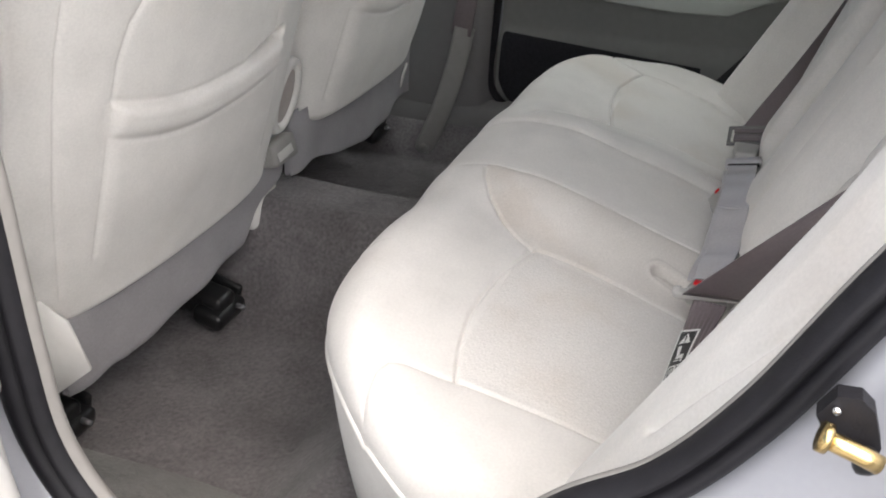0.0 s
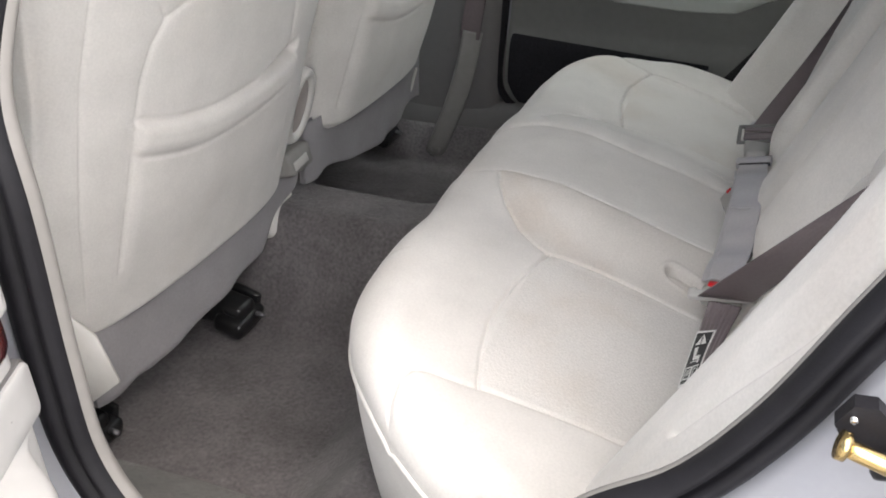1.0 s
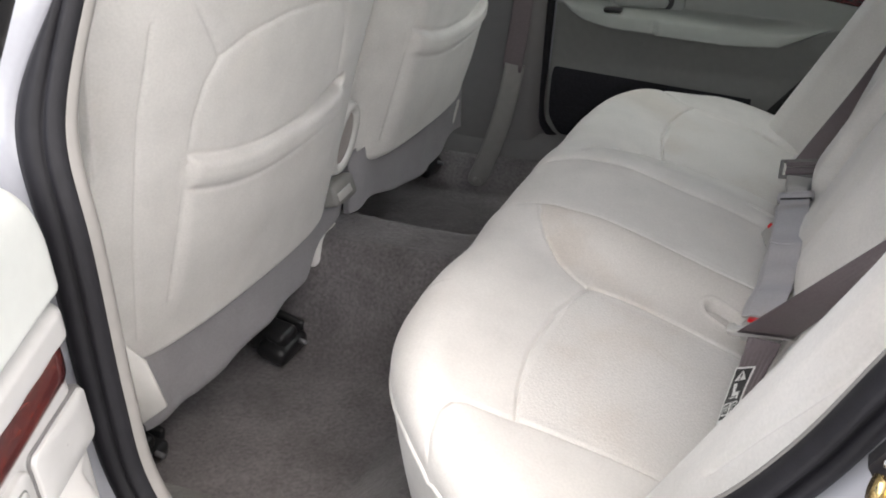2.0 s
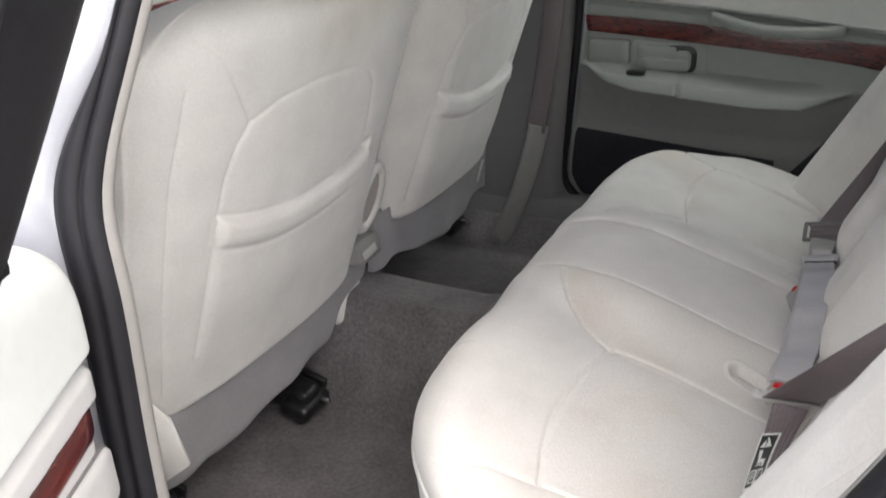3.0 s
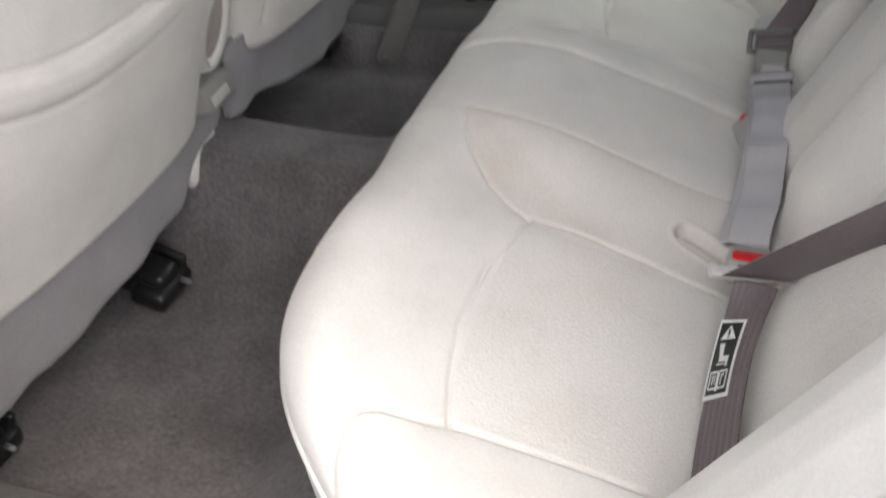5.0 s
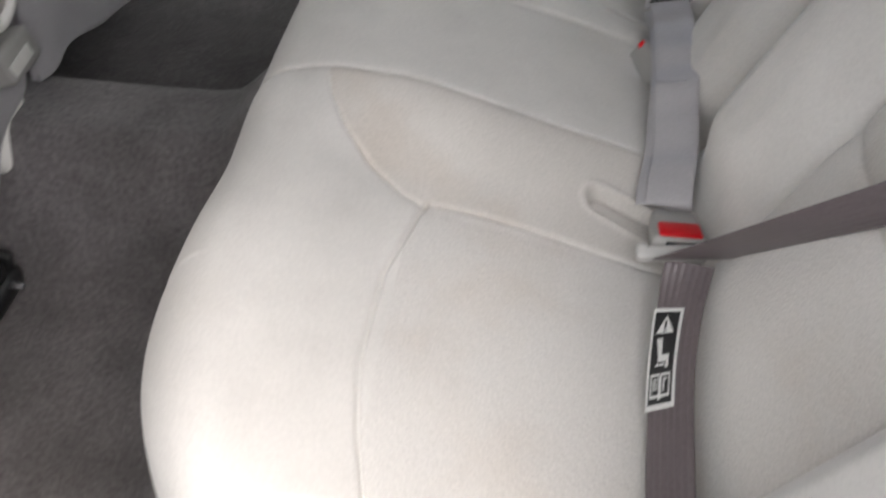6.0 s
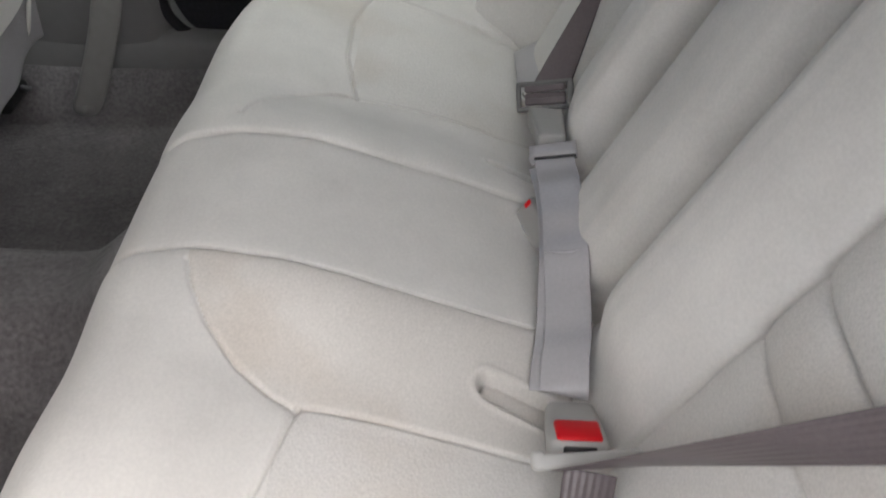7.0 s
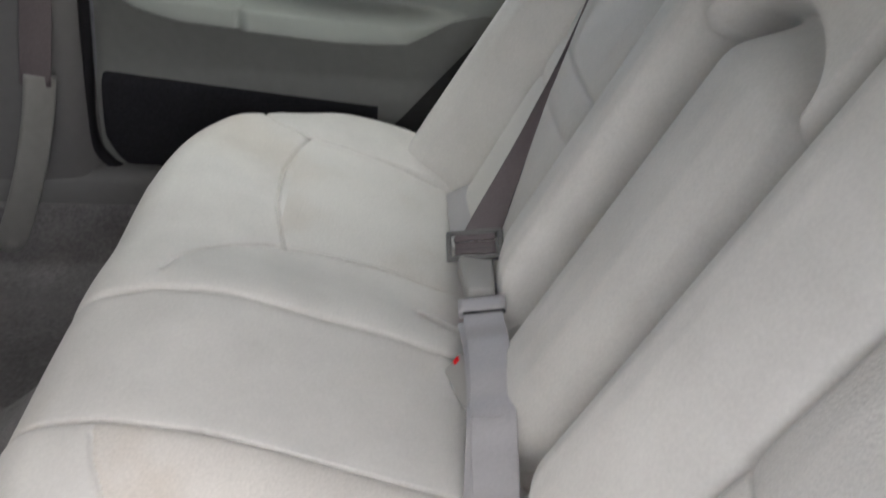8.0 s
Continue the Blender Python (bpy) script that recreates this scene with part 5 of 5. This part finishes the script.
def build_centre_belt():
    t = thing("centre_lap_belt", (0, 0, 0.56), "light grey centre lap belt lying in the seat crease", "seat belt")
    low = [(-0.005, 0.17, 0.566), (-0.006, 0.15, 0.576), (-0.006, 0.128, 0.586)]
    ribbon("short_webbing", low, [(-0.3, 0, 1)] * 3, 0.044, M_belt_grey, t, n=20)
    top = [(-0.005, 0.124, 0.598), (-0.006, 0.095, 0.604), (-0.007, 0.05, 0.609), (-0.008, 0.0, 0.607), (-0.009, -0.045, 0.601), (-0.009, -0.078, 0.591), (-0.009, -0.12, 0.578), (-0.012, -0.165, 0.572), (-0.0135, -0.186, 0.564), (-0.013, -0.184, 0.556), (-0.010, -0.16, 0.550)]
    ups = [(-0.2, 0.2, 1), (-0.2, 0.1, 1), (-0.25, 0, 1), (-0.25, 0, 1), (-0.3, -0.2, 1), (-0.3, -0.2, 1), (-0.3, 0, 1), (-0.3, -0.3, 1), (-0.2, -1, 0.1), (-0.2, -0.9, -0.4), (0.2, 0, -1)]
    run = spline(top, 110)
    span = np.concatenate([[0], np.cumsum(np.linalg.norm(np.diff(run, axis=0), axis=1))])
    lie = smooth01(span / 0.04) * smooth01((0.30 - span) / 0.04)
    run[:, 2] += lie * (0.0011 * np.sin(span / 0.0085) + 0.0008 * np.sin(span / 0.0137 + 1))
    run[:, 0] += lie * 0.004 * np.sin(span / 0.11)
    ribbon("long_webbing", run, spline(ups, 110), 0.043, M_belt_grey, t, n=220)
    under = run[8:86] + np.array([-0.0055, 0, -0.0065])
    under[:, 0] += 0.003 * np.sin(np.linspace(0, 5, len(under)))
    ribbon("under_webbing", under, [(-0.35, 0, 1)] * len(under), 0.044, M_belt_grey, t, n=110)
    ribbon("crease", [run[45] + np.array([-0.021, 0.002, 0.0005]), run[45] + np.array([0, 0, 0.0022]), run[45] + np.array([0.021, 0.004, 0.006])], [(-0.25, 0, 1)] * 3, 0.0022, M_belt_grey, t, n=12)
    roll = [(x, 0.121 - 0.05 * x, 0.602 + 0.25 * x) for x in np.linspace(-0.030, 0.020, 8)]
    adjuster = strip("adjuster", roll, 0.026, 0.013, M_belt_grey, t, "grey webbing adjuster roll", up=(0, 0, 1), n=14, power=3)
    part("adjuster_slot", rbox((0.046, 0.004, 0.006), 0.001, 1, pose(-0.004, 0.107, 0.603, 10, -12, -3)), M_black, adjuster)
    # the centre buckle on edge against the webbing
    b = thing("lap_belt_buckle", (-0.035, 0.05, 0.55), "pale grey centre buckle with red edge standing in crease", "buckle", "rear belt buckles")
    m = pose(-0.024, 0.040, 0.563, 14, -58, 8)
    part("housing", rbox((0.032, 0.058, 0.016), 0.006, 3, m), M_bucklegrey, b)
    part("release_button", rbox((0.009, 0.006, 0.004), 0.001, 2, m @ pose(0.007, 0.022, 0.0070)), M_red, b)
    part("metal_edge", rbox((0.006, 0.036, 0.007), 0.0015, 2, m @ pose(-0.0155, -0.008, 0.005)), M_chrome, b)


build_centre_belt()

# ---- outside: parked vehicles seen through the far windows ----


def wheel(parent, x, y, z, r, axis_x):
    a = Vector((1, 0, 0)) if axis_x else Vector((0, 1, 0))
    c = Vector((x, y, z))
    tyre = strip("wheel", [c - a * 0.11, c + a * 0.11], 2 * r, 2 * r, M_rubber, parent, "black tyre", up=(0, 0, 1), n=28, power=2)
    tyre.data.shade_flat()
    rim = strip("rim", [c - a * 0.115, c + a * 0.115], 1.2 * r, 1.2 * r, M_rim, tyre, up=(0, 0, 1), n=24, power=2)
    rim.data.shade_flat()


def hull(rows, n=40):
    """Loft of super-elliptic sections: (position, centre z, half width, half height, power)."""
    out = []
    for pos, cz, hw, hh, p in rows:
        a = np.linspace(0, 2 * math.pi, n, endpoint=False)
        c, s = np.cos(a), np.sin(a)
        out.append(np.stack([np.sign(c) * np.abs(c) ** (2 / p) * hw, np.full(n, pos), cz + np.sign(s) * np.abs(s) ** (2 / p) * hh], 1))
    return np.array(out).transpose(1, 0, 2)


def build_vehicle(name, label, x, y, paint, tall, nose_to_us, turn=0.0, wide=1.0, glass=None):
    """A parked vehicle with its end towards the car; the y axis runs along its length."""
    t = thing(name, (x, y + 2.2, 0), label, "car", kind="")
    c, s = math.cos(radians(turn)), math.sin(radians(turn))

    def put(v):
        v = np.asarray(v, float) * np.array([wide, 1, 1])
        return np.stack([x + c * v[..., 0] - s * v[..., 1], y + s * v[..., 0] + c * v[..., 1], v[..., 2]], -1)

    body = hull([(0.0, 0.68, 0.70, 0.06, 3), (0.012, 0.675, 0.82, 0.15, 3.5), (0.04, 0.665, 0.88, 0.23, 4), (0.10, 0.655, 0.915, 0.31, 5), (0.22, 0.65, 0.93, 0.36, 6), (4.2, 0.65, 0.93, 0.36, 6), (4.5, 0.63, 0.86, 0.26, 5)])
    sheet("body", put(body), paint, t, wrap=True, caps=True)
    d0 = 1.3 if nose_to_us else 0.22
    cab = hull([(d0, 0.98, 0.80, 0.03, 4), (d0 + 0.35, 1.18, 0.80, (tall - 0.95) / 2, 4), (3.0, 1.2, 0.80, (tall - 0.92) / 2, 4), (3.6, 1.0, 0.78, 0.05, 4)])
    cab[..., 2] = np.maximum(cab[..., 2], 0.9)
    sheet("cabin", put(cab), paint, t, wrap=True, caps=True)
    w = np.array([[(-0.68, d0 + 0.06, 1.06), (0.68, d0 + 0.06, 1.06)], [(-0.60, d0 + 0.27, tall - 0.16), (0.60, d0 + 0.27, tall - 0.16)]])
    if glass:
        gx, gw, z0, z1 = glass
        bm = rbox((gw, 0.10, z1 - z0), 0.045, 4)
        for v in bm.verts:
            v.co = Vector(put(np.array((v.co.x + gx, v.co.y + 0.03 + 0.12 * (v.co.z + (z1 - z0) / 2), v.co.z + (z0 + z1) / 2))))
        part("end_window", bm, M_darkglass, t, "dark glass")
    else:
        sheet("end_window", put(w - np.array([0, 0.05, 0])), M_darkglass, t, "dark glass")
    b = hull([(-0.10, 0.58, 0.84, 0.08, 4), (-0.04, 0.58, 0.92, 0.12, 4), (0.12, 0.58, 0.95, 0.12, 4)])
    sheet("bumper", put(b), M_bumper, t, "grey bumper", wrap=True, caps=True)
    for sx in (-1, 1):
        bm = rbox((0.22, 0.06, 0.14), 0.03, 3)
        for v in bm.verts:
            v.co = Vector(put(np.array((v.co.x + sx * 0.78, v.co.y + 0.02, v.co.z + (0.80 if nose_to_us else 1.12)))))
        part("lamp", bm, M_lamp if nose_to_us else M_red, t, "vehicle lamp")
        side = np.array([[(sx * 0.80, d0 + 0.55, 1.05), (sx * 0.80, 2.9, 1.05)], [(sx * 0.795, d0 + 0.70, tall - 0.18), (sx * 0.795, 2.7, tall - 0.18)]]) + np.array([sx * 0.012, 0, 0])
        sheet("side_window", put(side), M_darkglass, t)
        for py in (0.8, 3.6):
            q = put(np.array((sx * 0.86, py, 0.34)))
            wheel(t, q[0], q[1], 0.34, 0.34, abs(c) > 0.7)
    bm = rbox((0.5, 0.02, 0.12), 0.01, 2)
    for v in bm.verts:
        v.co = Vector(put(np.array((v.co.x, v.co.y - 0.015, v.co.z + 0.72))))
    if glass:
        bm.free()
    else:
        part("grille" if nose_to_us else "plate_recess", bm, M_black, t)
    if not nose_to_us:
        bm = rbox((0.05, 0.008, 0.022), 0.003, 2)
        for v in bm.verts:
            v.co = Vector(put(np.array((v.co.x + 0.84, v.co.y - 0.005, v.co.z + 0.74))))
        part("emblem", bm, M_rim, t)
    return t


M_blue = shader("dark_blue_paint", (0.010, 0.014, 0.034), 0.10, noise_amt=0.02, big_amt=0.03, spec=0.3, coat=0.5)
M_creampaint = shader("cream_paint", (0.62, 0.55, 0.42), 0.25, noise_amt=0.02, big_amt=0.03, coat=1.0)
M_silver = shader("silver_paint", (0.45, 0.45, 0.46), 0.25, metal=0.5, noise_amt=0.02, big_amt=0.03, coat=1.0)
M_bumper = shader("grey_bumper", (0.035, 0.04, 0.048), 0.5, noise_amt=0.05, big_amt=0.05)
M_darkglass = shader("dark_glass", (0.02, 0.025, 0.03), 0.05, noise_amt=0.05, big_amt=0.05, coat=1.0)
M_lamp = shader("clear_lamp", (0.6, 0.6, 0.55), 0.1, noise_amt=0.1, coat=1.0)
for side in (-1, 1):
    for x in (-2.35, 1.05):
        wheel(CAR_BODY, x, side * 0.80, 0.33, 0.33, False)
build_vehicle("blue_suv", "dark blue parked vehicle with grey bumper", -1.32, 3.5, M_blue, 1.75, False, wide=1.14, glass=(0.362, 0.61, 0.90, 1.35))
build_vehicle("cream_sedan", "cream parked sedan facing the car", -4.0, 5.2, M_creampaint, 1.45, True)
build_vehicle("silver_pickup", "silver parked vehicle beyond the blue one", -1.0, 9.0, M_silver, 1.75, False, turn=-9)
